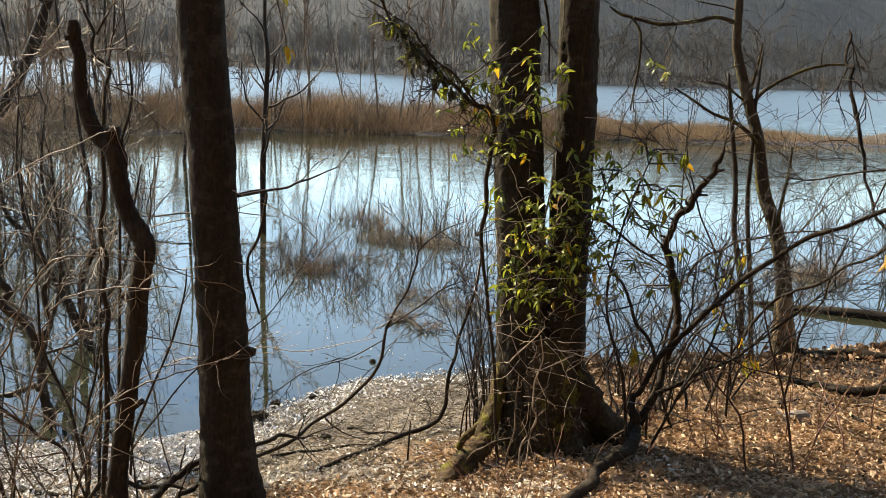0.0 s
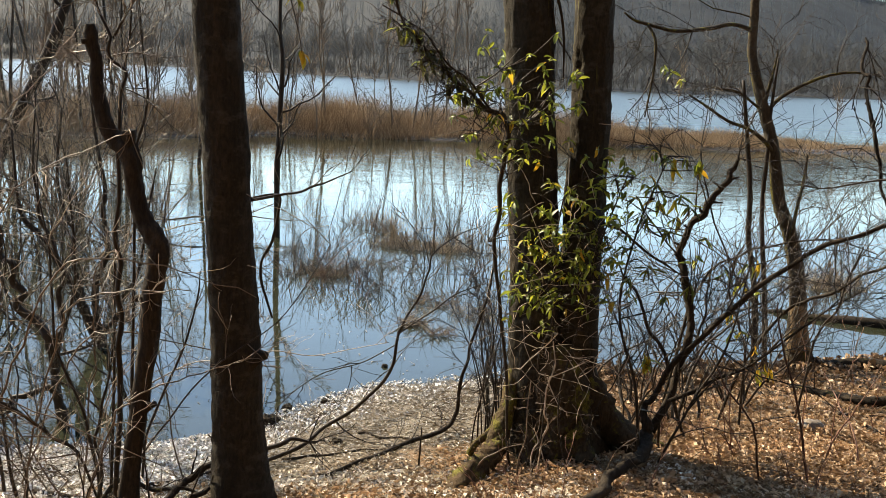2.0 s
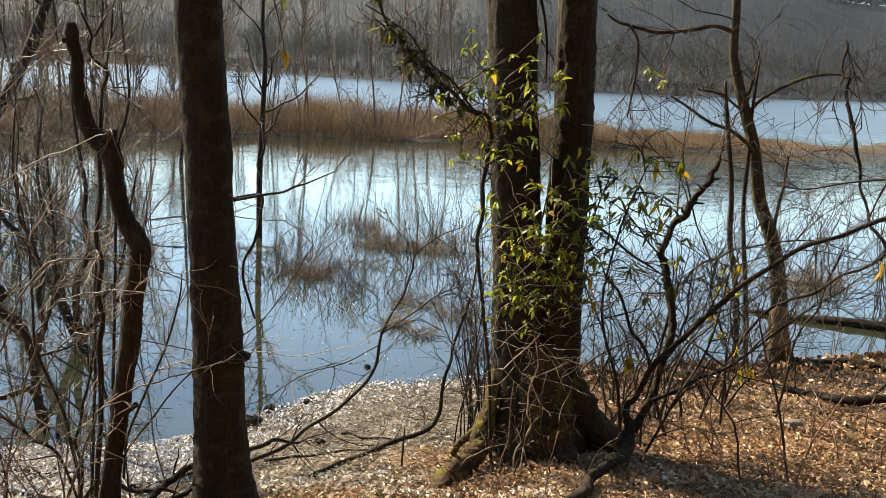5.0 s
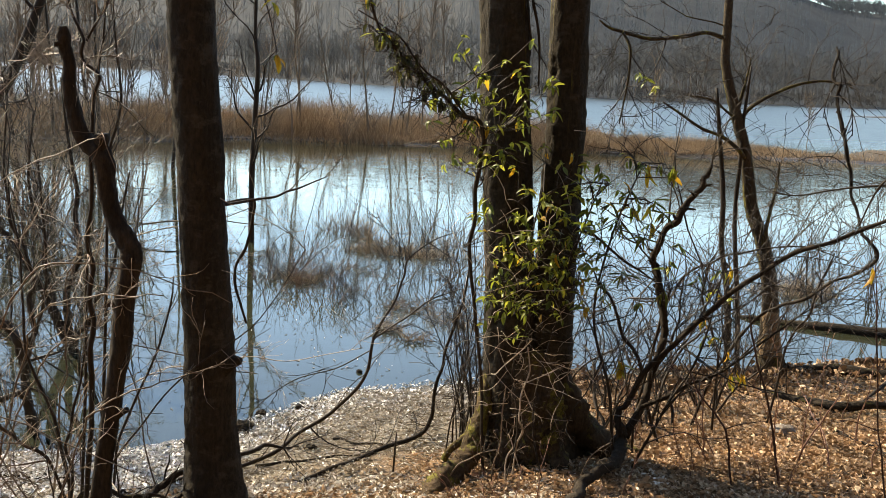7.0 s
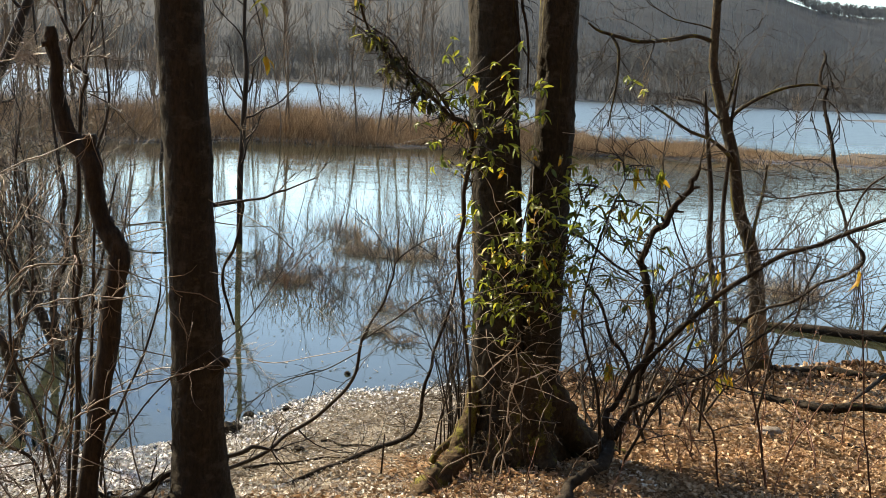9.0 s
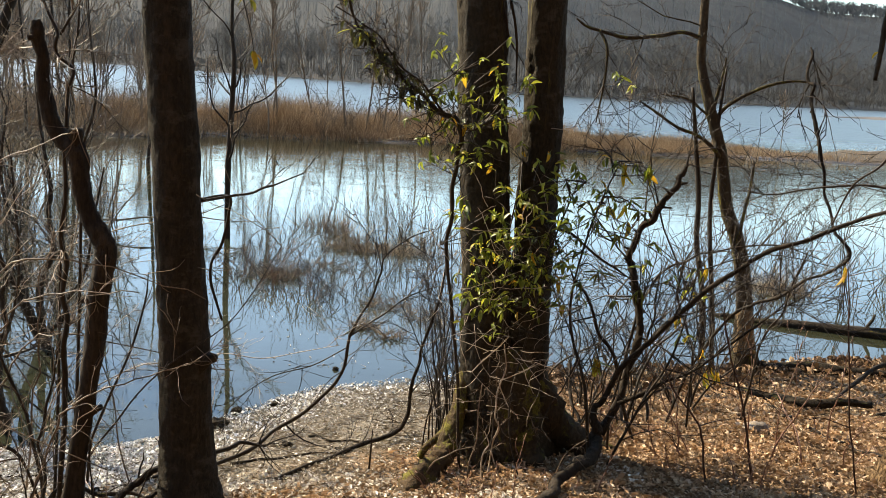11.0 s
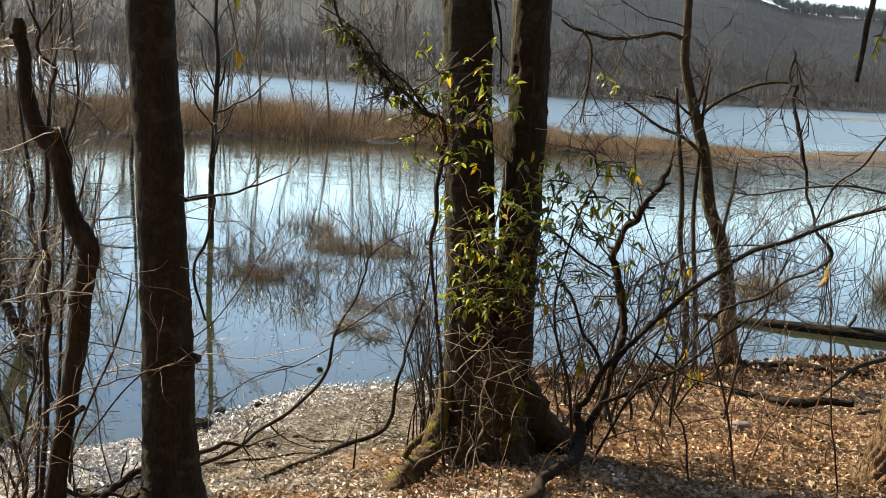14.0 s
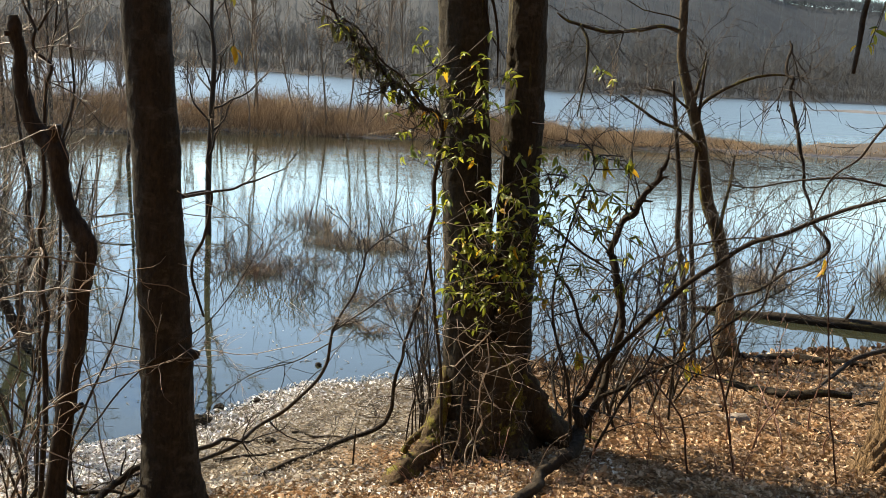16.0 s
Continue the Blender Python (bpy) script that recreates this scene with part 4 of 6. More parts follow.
for seed in range(16):
    x, y = rs.uniform(2.6, 4.9), rs.uniform(7.2, 8.9)
    a, l, r = rs.normal(0.1, 0.5), rs.uniform(0.4, 1.1), rs.uniform(0.006, 0.014)
    u = np.linspace(-0.5, 0.5, 9)
    px, py = x + u * l * math.cos(a), y + u * l * math.sin(a) + 0.04 * np.sin(u * 8 + seed)
    pts = np.c_[px, py, np.maximum(land(px, py), 0) + r + 0.05 * np.clip(u * rs.normal(0, 1), 0, 1)]
    st = thing("fallen_stick", pts[0], "dark dead stick in the driftwood by the water", "stick", "driftwood by the water")
    part("stick", *Tubes().add(pts, np.linspace(r, r * 0.5, 9), 7, 0.1, rs).arrays(), M_WET if seed % 2 else M_SNAG, st)
stub = thing("upright_stick", on_land(-0.13, 5.8), "short dead stick standing upright in the mud", "stick")
part("stick", *Tubes().add([(-0.13, 5.8, 0.2), (-0.125, 5.8, 0.36), (-0.12, 5.79, 0.47)], [0.007, 0.006, 0.003], 6, 0.1, rng).arrays(), M_STEM, stub)

bm = bmesh.new()
bmesh.ops.create_icosphere(bm, subdivisions=4, radius=1.0)
for vert in bm.verts:
    n_ = noise.fractal(vert.co * 1.4, 1.0, 2.0, 4)
    vert.co = Vector((vert.co.x * 0.105, vert.co.y * 0.08, vert.co.z * 0.055)) * (1 + 0.22 * n_)
for face in bm.faces:
    face.smooth = True
me = bpy.data.meshes.new("stone")
bm.to_mesh(me)
bm.free()
me.materials.append(M_STONE)
stone = new("stone", me)
stone.matrix_basis = pose(2.66, 6.62, float(land(2.66, 6.62)) + 0.018, 0, 0, 15)
tagged(stone, "pale rounded stone among the dry leaves", "stone")


for n_, (x, y, s_) in enumerate([(-1.3, 6.85, 0.07), (-0.54, 8.45, 0.024), (-1.22, 7.25, 0.035), (-0.72, 6.35, 0.03), (-0.95, 7.42, 0.03), (-1.55, 6.5, 0.05)]):
    bm = bmesh.new()
    bmesh.ops.create_icosphere(bm, subdivisions=3, radius=1.0)
    for vert in bm.verts:
        w_ = noise.fractal(vert.co * 2.0 + Vector((n_ * 3.1, 0, 0)), 1.0, 2.0, 4)
        vert.co = Vector((vert.co.x * 1.2, vert.co.y, vert.co.z * 0.8)) * (s_ * (1 + 0.45 * w_))
    me = bpy.data.meshes.new("mud_clump")
    bm.to_mesh(me)
    bm.free()
    me.materials.append(M_WET)
    clump = new("mud_clump", me)
    clump.matrix_basis = Matrix.Translation((x, y, max(float(land(x, y)), 0.0) + s_ * 0.35))
    tagged(clump, "dark clump of mud and roots at the waterline", "mud clump", "clumps at the waterline")

# ---- evergreen shrub on the twin trunks ----
def leaf_mesh(name, length, width, droop, curl, mat):
    """A pointed oval leaf, folded at the midrib and drooping, along +x."""
    u = np.linspace(0, 1, 7)
    w = width * np.sin(np.pi * np.clip(u * 0.94 + 0.03, 0, 1)) ** 0.8
    zc = -droop * length * u ** 2
    mid = np.c_[u * length, 0 * u, zc]
    lf, rt = np.c_[u * length, w, zc + curl * w], np.c_[u * length, -w, zc + curl * w]
    v_ = np.vstack([mid, lf, rt])
    f_ = []
    for a in range(6):
        f_ += [(a, a + 1, a + 8, a + 7), (a + 1, a, a + 14, a + 15)]
    return fast_mesh(name, v_, f_, mat)


LEAVES = [leaf_mesh("leaf", l, w, dr, c, M_GREEN) for l, w, dr, c in ((0.095, 0.017, 0.35, 0.5), (0.08, 0.015, 0.6, 0.8), (0.11, 0.019, 0.2, 0.3), (0.07, 0.016, 0.45, 1.0))]
OLD_LEAVES = [leaf_mesh("leaf", l, w, dr, c, M_YELLOW) for l, w, dr, c in ((0.10, 0.019, 0.4, 0.5), (0.085, 0.018, 0.7, 0.4))]

WITHERED = [leaf_mesh("leaf", l, w, dr, c, M_WITHERED) for l, w, dr, c in ((0.09, 0.018, 0.5, 0.9), (0.075, 0.02, 0.7, 1.2))]


def rolled_leaf(name, length, r):
    """A leaf rolled up lengthways by the cold, along +x."""
    u = np.linspace(0, 1, 6)
    p = np.c_[u * length, 0.004 * np.sin(u * 3), -0.1 * length * u ** 2]
    v_, f_ = Tubes().add(p, r * np.array((0.35, 0.9, 1.0, 1.0, 0.8, 0.2)), 6).arrays()
    return fast_mesh(name, v_, f_, M_GREEN)


ROLLED = [rolled_leaf("leaf", 0.095, 0.0055), rolled_leaf("leaf", 0.075, 0.0065), rolled_leaf("leaf", 0.11, 0.006)]


def rolled_whorl(parent, r_, p, count, tilt=20.0):
    base = world_at(parent)
    for n_ in range(count):
        ob = new("leaf", ROLLED[int(r_.integers(3))])
        ob.matrix_basis = pose(*(np.array(p) + r_.normal(0, 0.008, 3) - np.array(base)), 0, tilt + r_.uniform(-35, 55), 360.0 * n_ / count + r_.uniform(-25, 25))
        ob.parent = parent


def leaf_whorl(parent, r_, p, count, old=0.12, down=0.5, size=1.0):
    """Leaves spreading from a twig's end, each an object on a shared mesh."""
    base = world_at(parent)
    for n_ in range(count):
        yellow = r_.random() < old
        ob = new("leaf", (OLD_LEAVES if yellow else LEAVES)[r_.integers(2 if yellow else 4)])
        a = 360.0 * n_ / count + r_.uniform(-30, 30)
        s_ = size * r_.uniform(0.75, 1.2)
        off = r_.normal(0, 0.014, 3)
        m_ = pose(*(np.array(p) + off - np.array(base)), r_.uniform(-50, 50), r_.uniform(-35, 55) + 30 * down, a)
        ob.matrix_basis = m_ @ Matrix.Diagonal((s_, s_, s_, 1))
        ob.parent = parent


def hanging_leaves(parent, r_, p, count, size, old):
    """Long leaves drooping close together from one twig's end."""
    base = world_at(parent)
    for n_ in range(count):
        yellow = r_.random() < old
        ob = new("leaf", (OLD_LEAVES if yellow else LEAVES)[int(r_.integers(2 if yellow else 4))])
        s_ = size * r_.uniform(0.8, 1.15)
        ob.matrix_basis = pose(*(np.array(p) + r_.normal(0, 0.012, 3) - np.array(base)), r_.uniform(-60, 60), r_.uniform(60, 88), r_.uniform(0, 360)) @ Matrix.Diagonal((s_, s_ * 0.6, s_, 1))
        ob.parent = parent


CLUSTERS = [(0.35, 5.6, 2.83), (0.11, 5.6, 2.54), (0.27, 5.6, 2.15), (0.47, 5.6, 2.68), (0.53, 5.6, 2.51), (0.47, 5.6, 2.44), (0.41, 5.6, 2.26), (0.68, 5.6, 2.2),
            (0.75, 5.6, 2.12), (0.39, 5.6, 1.77), (0.53, 5.6, 1.68), (0.47, 5.6, 1.51), (0.52, 5.6, 1.37), (0.63, 5.6, 1.61), (0.72, 5.6, 1.72), (0.86, 5.6, 1.69),
            (0.84, 5.6, 1.49), (0.91, 5.6, 1.93), (0.94, 5.6, 2.13), (1.0, 5.6, 2.16), (0.18, 5.6, 2.68), (0.64, 5.6, 1.44), (0.78, 5.6, 1.38),
            (0.55, 5.55, 1.55), (0.68, 5.55, 1.52), (0.78, 5.55, 1.6), (0.92, 5.58, 1.6), (0.60, 5.55, 1.75), (0.80, 5.55, 1.85), (0.9, 5.58, 1.78)]
rng = np.random.default_rng(21)
laurel = thing("evergreen_shrub", on_land(0.45, 5.62), "straggly evergreen shrub with yellow-green leaves against the trunks", "shrub")
VINES = [[(0.44, 5.66, 0.25, 0.010), (0.38, 5.72, 0.87, 0.010), (0.33, 5.72, 1.21, 0.011), (0.28, 5.68, 1.60, 0.012), (0.28, 5.64, 2.00, 0.013), (0.30, 5.60, 2.30, 0.015), (0.27, 5.60, 2.43, 0.017), (0.13, 5.55, 2.53, 0.012), (-0.01, 5.50, 2.64, 0.011), (-0.16, 5.45, 2.78, 0.010), (-0.27, 5.40, 2.89, 0.008), (-0.36, 5.30, 3.08, 0.007)],
         [(0.20, 5.58, 2.48, 0.007), (0.08, 5.5, 2.62, 0.007), (-0.05, 5.46, 2.72, 0.006), (-0.20, 5.42, 2.90, 0.005), (-0.42, 5.36, 3.02, 0.004)],
         [(0.55, 5.50, 0.25, 0.005), (0.62, 5.60, 0.6, 0.005), (0.57, 5.66, 0.95, 0.006), (0.65, 5.62, 1.3, 0.006), (0.62, 5.60, 1.7, 0.005), (0.68, 5.58, 2.15, 0.004)],
         [(0.80, 5.48, 0.25, 0.005), (0.70, 5.58, 0.65, 0.005), (0.76, 5.66, 1.0, 0.006), (0.84, 5.62, 1.4, 0.006), (0.88, 5.60, 1.7, 0.005), (1.02, 5.58, 2.15, 0.004)]]
anchors = []
for n_, rows in enumerate(VINES):
    (v, f), b = trunk_arrays(rows, 12 * len(rows), 8, 0.06, 60 + n_)
    stem = part("stem", v, f, M_STEM, laurel)
    anchors.append(b[:, :3])
    tw = Tubes()
    twigs(tw, rng, b[len(b) // 4:, :3], 0.006, 2, 16 if n_ == 0 else 6, 0.38, 0.25, 0.0, 1.2)
    if n_ == 0:
        twigs(tw, rng, b[60:, :3], 0.006, 2, 22, 0.3, 0.35, 0.02, 1.2)
        for p in b[70::6, :3]:
            leaf_whorl(laurel, rng, p + rng.normal(0, 0.03, 3), 4, 0.1, 0.6, 0.6)
    part("twig_spray", *tw.arrays(), M_STEM, stem, kind="stuff")
anchors = np.vstack(anchors)
tw = Tubes()
for p in CLUSTERS:
    p = np.array(p)
    low = anchors[anchors[:, 2] < p[2] - 0.08]
    a = low[np.argmin(np.linalg.norm(low - p, axis=1))]
    m_ = (a + p) / 2 + rng.normal(0, 0.04, 3)
    tw.add(spline([a, m_, p], 8), np.linspace(0.005, 0.0025, 9), 4)
    for _ in range(7):
        e = p + rng.normal(0, 1, 3) * (0.11, 0.06, 0.11)
        tw.add(spline([m_, (m_ + e) / 2 + rng.normal(0, 0.02, 3), e], 5), np.linspace(0.003, 0.002, 6), 3)
        leaf_whorl(laurel, rng, e, int(rng.integers(3, 6)), 0.04, 0.25, 0.64)
part("twig_spray", *tw.arrays(), M_STEM, laurel, kind="stuff")
for p in spline([(0.10, 5.55, 2.55), (-0.02, 5.50, 2.65), (-0.16, 5.45, 2.78), (-0.28, 5.40, 2.90)], 11):
    base = np.array(world_at(laurel))
    for _ in range(9):
        ob = new("leaf", WITHERED[int(rng.integers(2))])
        s_ = rng.uniform(0.45, 0.8)
        ob.matrix_basis = pose(*(np.array(p) + rng.normal(0, 0.035, 3) - base), rng.uniform(-60, 60), rng.uniform(10, 85), rng.uniform(0, 360)) @ Matrix.Diagonal((s_, s_, s_, 1))
        ob.parent = laurel
tw = Tubes()
for _ in range(95):
    p = np.array((0.7, 5.55, 1.35)) + rng.normal(0, 1, 3) * (0.24, 0.05, 0.34)
    q_ = grow(rng, p, (rng.normal(0, 1), rng.normal(0, 0.3), rng.normal(0.3, 0.7)), rng.uniform(0.15, 0.5), 6, 0.25)
    tw.add(q_, np.linspace(0.0022, 0.0013, 7), 3)
part("dead_twig_tangle", *tw.arrays(), M_PALE, laurel, "tangle of pale dead twigs", kind="stuff")

FRONT = [[(0.47, 5.45, 0.22, 0.0050), (0.48, 5.47, 0.41, 0.0050), (0.51, 5.49, 0.55, 0.0046), (0.51, 5.51, 0.68, 0.0044), (0.52, 5.53, 0.79, 0.004), (0.53, 5.55, 0.88, 0.003)],
         [(0.60, 5.58, 0.28, 0.0046), (0.62, 5.60, 0.50, 0.0046), (0.65, 5.60, 0.58, 0.005), (0.62, 5.60, 0.67, 0.005), (0.63, 5.60, 0.78, 0.0046), (0.65, 5.60, 0.88, 0.0044), (0.67, 5.60, 0.99, 0.004), (0.65, 5.60, 1.12, 0.003)],
         [(0.55, 5.48, 0.25, 0.0050), (0.56, 5.50, 0.43, 0.0048), (0.59, 5.50, 0.52, 0.004), (0.55, 5.50, 0.60, 0.003)],
         [(0.20, 5.52, 0.26, 0.0045), (0.27, 5.50, 0.40, 0.0045), (0.37, 5.47, 0.47, 0.0042), (0.49, 5.45, 0.52, 0.0028)],
         [(0.68, 5.56, 0.28, 0.0035), (0.61, 5.60, 0.45, 0.0035), (0.64, 5.60, 0.57, 0.0034), (0.65, 5.60, 0.63, 0.0028)],
         [(0.63, 5.66, 0.88, 0.0035), (0.67, 5.65, 0.79, 0.0035), (0.70, 5.62, 0.73, 0.0032), (0.74, 5.60, 0.69, 0.0022)],
         [(0.80, 5.62, 0.72, 0.0034), (0.84, 5.60, 0.66, 0.0034), (0.87, 5.60, 0.61, 0.003), (0.91, 5.60, 0.59, 0.002)],
         [(0.44, 5.66, 0.92, 0.0034), (0.47, 5.60, 0.95, 0.0034), (0.55, 5.60, 1.03, 0.0034), (0.62, 5.60, 1.10, 0.0032), (0.67, 5.60, 1.17, 0.0026)],
         [(0.63, 5.62, 0.88, 0.0038), (0.77, 5.60, 0.95, 0.0034), (0.88, 5.60, 1.02, 0.002)],
         [(0.95, 5.30, 0.36, 0.0038), (1.01, 5.30, 0.54, 0.0036), (1.07, 5.30, 0.61, 0.0034), (1.14, 5.30, 0.66, 0.0024)]]
for n_, rows in enumerate(FRONT):
    (v, f), b = trunk_arrays(rows, 7 * len(rows), 6, 0.08, 80 + n_, None, 1.2)
    stem = part("dead_stem", v, f, M_PALE if n_ % 3 else M_TWIG, laurel, "pale dead climbing stem")
    tw = Tubes()
    twigs(tw, rng, b[:, :3], 0.003, 2, 5, 0.16, 0.3, 0.0, 1.2, 0.2, 0.0014)
    part("twig_spray", *tw.arrays(), M_TWIG, stem, kind="stuff")

SIDE_CLUSTERS = [(1.27, 5.75, 2.23), (1.44, 5.75, 2.17), (1.24, 5.75, 1.97), (1.35, 5.75, 1.88), (1.82, 5.75, 1.6), (1.87, 5.75, 1.46), (1.79, 5.75, 1.2), (1.25, 5.75, 0.98),
                 (1.95, 5.75, 0.96), (1.32, 5.75, 1.38), (1.49, 5.75, 1.62), (1.01, 5.75, 1.35), (1.12, 5.75, 1.41), (1.79, 5.75, 1.49)]
shoot = thing("evergreen_sapling", on_land(1.25, 5.62), "thin evergreen sapling with few drooping leaves beside the crooked stems", "shrub")
SHOOTS = [[(1.25, 5.62, 0.25, 0.011), (1.18, 5.66, 0.8, 0.010), (1.05, 5.68, 1.3, 0.008), (1.12, 5.7, 1.8, 0.006), (1.28, 5.75, 2.25, 0.004)],
          [(1.30, 5.62, 0.25, 0.010), (1.5, 5.66, 0.7, 0.008), (1.72, 5.7, 1.1, 0.007), (1.82, 5.75, 1.6, 0.004)]]
anchors = []
for n_, rows in enumerate(SHOOTS):
    (v, f), b = trunk_arrays(rows, 40, 7, 0.06, 70 + n_)
    stem = part("stem", v, f, M_STEM, shoot)
    anchors.append(b[:, :3])
    tw = Tubes()
    twigs(tw, rng, b[:, :3], 0.010, 2, 9, 0.55, 0.22, 0.0, 1.2)
    part("twig_spray", *tw.arrays(), M_STEM, stem, kind="stuff")
anchors = np.vstack(anchors)
tw = Tubes()
for p in SIDE_CLUSTERS:
    p = np.array(p)
    a = anchors[np.argmin(np.linalg.norm(anchors - p, axis=1) + 0.5 * np.clip(anchors[:, 2] - p[2] + 0.1, 0, 9))]
    tw.add(spline([a, (a + p) / 2 + rng.normal(0, 0.04, 3), p], 8), np.linspace(0.0045, 0.0025, 9), 4)
    leaf_whorl(shoot, rng, p, int(rng.integers(3, 7)), 0.25, 0.8, 0.85)
for p in [(1.10, 5.7, 2.0), (1.22, 5.72, 2.08), (1.36, 5.74, 2.02), (1.16, 5.7, 1.88), (1.30, 5.72, 1.80), (1.05, 5.68, 1.70), (1.42, 5.74, 1.95), (1.20, 5.7, 1.58), (1.55, 5.75, 1.75), (1.46, 5.72, 1.48), (1.68, 5.75, 1.56), (1.08, 5.68, 1.52)]:
    p = np.array(p)
    a = anchors[np.argmin(np.linalg.norm(anchors - p, axis=1))]
    tw.add(spline([a, (a + p) / 2 + rng.normal(0, 0.04, 3), p], 8), np.linspace(0.0045, 0.003, 9), 4)
    rolled_whorl(shoot, rng, p, int(rng.integers(4, 8)))
for p, count, size, old in (((1.32, 5.75, 2.24), 2, 1.35, 1.0), ((1.47, 5.75, 2.22), 6, 0.95, 0.15), ((1.40, 5.75, 2.24), 3, 0.85, 0.1), ((1.33, 5.75, 1.99), 2, 1.1, 0.9), ((1.86, 5.75, 1.63), 2, 0.9, 1.0), ((1.90, 5.75, 1.10), 3, 0.8, 1.0),
                             ((2.00, 5.75, 0.98), 3, 0.8, 1.0), ((1.25, 5.75, 1.01), 6, 1.0, 0.7), ((1.73, 5.75, 1.32), 4, 1.0, 0.3), ((2.48, 5.20, 1.76), 2, 1.1, 1.0)):
    a = anchors[np.argmin(np.linalg.norm(anchors - p, axis=1))]
    tw.add(spline([a, (a + p) / 2 + rng.normal(0, 0.05, 3) + (0, 0, 0.05), p], 8), np.linspace(0.004, 0.0022, 9), 4)
    hanging_leaves(shoot, rng, p, count, size, old)
part("twig_spray", *tw.arrays(), M_STEM, shoot, kind="stuff")


# ---- bare shrubs ----
def shrub(name, label, at, stems, height, spread, seed, mat=None, twig_m=None, twig_n=9, depth=2, r=0.014, thin=0.002, category="shrub", group="", wander=0.13, lean=(0, 0), fine=0.7):
    """Many-stemmed bare shrub; at is x, y (its foot stands on the ground, dry or flooded)."""
    r_ = np.random.default_rng(seed)
    foot = on_land(*at) - (0, 0, 0.03)
    t = thing(name, foot, label, category, group)
    for _ in range(stems):
        a, tilt = r_.uniform(0, 2 * np.pi), abs(r_.normal(0, spread))
        d = np.array((math.cos(a) * tilt + lean[0], math.sin(a) * tilt + lean[1], 1.0))
        l = height * r_.uniform(0.55, 1.1) - foot[2] * 0.5
        p = grow(r_, foot + (*r_.normal(0, 0.05 + 0.04 * spread, 2), 0), d, l, 12, wander, 0.02)
        rr = r * r_.uniform(0.6, 1.3)
        stem_ = part("stem", *Tubes().add(spline(p, 24), np.linspace(rr, rr * 0.22, 25), 6, 0.05, r_).arrays(), mat or M_STEM, t)
        tw_ = Tubes()
        twigs(tw_, r_, p, rr * fine, depth, twig_n, l * 0.3, 0.2, 0.05, 0.9, 0.15, thin)
        part("twig_spray", *tw_.arrays(), twig_m or M_TWIG, stem_, kind="stuff")
    return t


FORKED_NEAR = [
    [(-2.74, 6.67, -0.30, 0.044), (-2.76, 6.67, -0.02, 0.040), (-2.79, 6.67, 0.23, 0.036), (-2.82, 6.67, 0.54, 0.037), (-2.90, 6.67, 0.72, 0.031), (-3.00, 6.67, 0.96, 0.029), (-3.06, 6.67, 1.09, 0.025), (-3.13, 6.67, 1.25, 0.021), (-3.21, 6.67, 1.45, 0.017), (-3.32, 6.70, 1.9, 0.010)],
    [(-2.82, 6.67, 0.50, 0.026), (-2.78, 6.67, 0.68, 0.021), (-2.72, 6.67, 0.87, 0.019), (-2.73, 6.67, 1.08, 0.017), (-2.79, 6.67, 1.31, 0.014), (-2.85, 6.67, 1.53, 0.011), (-2.91, 6.67, 1.80, 0.009), (-2.9, 6.7, 2.4, 0.005)],
    [(-2.79, 6.67, 0.20, 0.026), (-2.86, 6.60, 0.30, 0.021), (-2.97, 6.52, 0.26, 0.019), (-3.07, 6.45, 0.19, 0.016), (-3.17, 6.37, 0.13, 0.010)],
    [(-2.82, 6.67, 0.50, 0.012), (-2.65, 6.67, 0.58, 0.009), (-2.49, 6.67, 0.66, 0.006), (-2.37, 6.67, 0.77, 0.004)],
    [(-2.80, 6.66, 0.45, 0.016), (-2.66, 6.60, 0.95, 0.012), (-2.58, 6.55, 1.45, 0.009), (-2.62, 6.5, 2.0, 0.005)]]
FORKED_FAR = [
    [(-3.20, 8.69, -0.40, 0.055), (-3.23, 8.69, -0.00, 0.050), (-3.31, 8.69, 0.21, 0.050), (-3.43, 8.69, 0.45, 0.041), (-3.50, 8.69, 0.60, 0.036), (-3.64, 8.69, 0.74, 0.031), (-3.80, 8.69, 1.00, 0.025), (-3.94, 8.69, 1.34, 0.017), (-4.0, 8.7, 2.0, 0.008)],
    [(-3.21, 8.69, -0.05, 0.040), (-3.25, 8.69, 0.30, 0.036), (-3.23, 8.69, 0.61, 0.031), (-3.19, 8.69, 0.91, 0.028), (-3.18, 8.69, 1.20, 0.025), (-3.21, 8.69, 1.64, 0.017), (-3.3, 8.7, 2.5, 0.008)],
    [(-3.27, 8.69, 0.10, 0.034), (-3.35, 8.69, 0.45, 0.028), (-3.45, 8.69, 0.78, 0.022), (-3.48, 8.69, 1.07, 0.019), (-3.59, 8.69, 1.48, 0.014), (-3.55, 8.7, 2.2, 0.007)],
    [(-3.19, 8.69, -0.05, 0.032), (-3.06, 8.69, 0.22, 0.026), (-3.00, 8.69, 0.47, 0.022), (-2.91, 8.69, 0.68, 0.017), (-2.81, 8.69, 1.05, 0.012), (-2.7, 8.7, 1.7, 0.006)]]
crooked("flooded_shrub", "dark forked shrub rising from the flooded edge of the mud", "shrub", FORKED_NEAR, M_STEM, 95, 13, 0.8, M_STEM, 2, 9, 0.10, 0.05, 1.3)
crooked("flooded_shrub", "dark thick-stemmed shrub standing in the shallow pool", "shrub", FORKED_FAR, M_STEM, 96, 14, 0.9, M_STEM, 2, 9, 0.10, 0.05, 1.3)
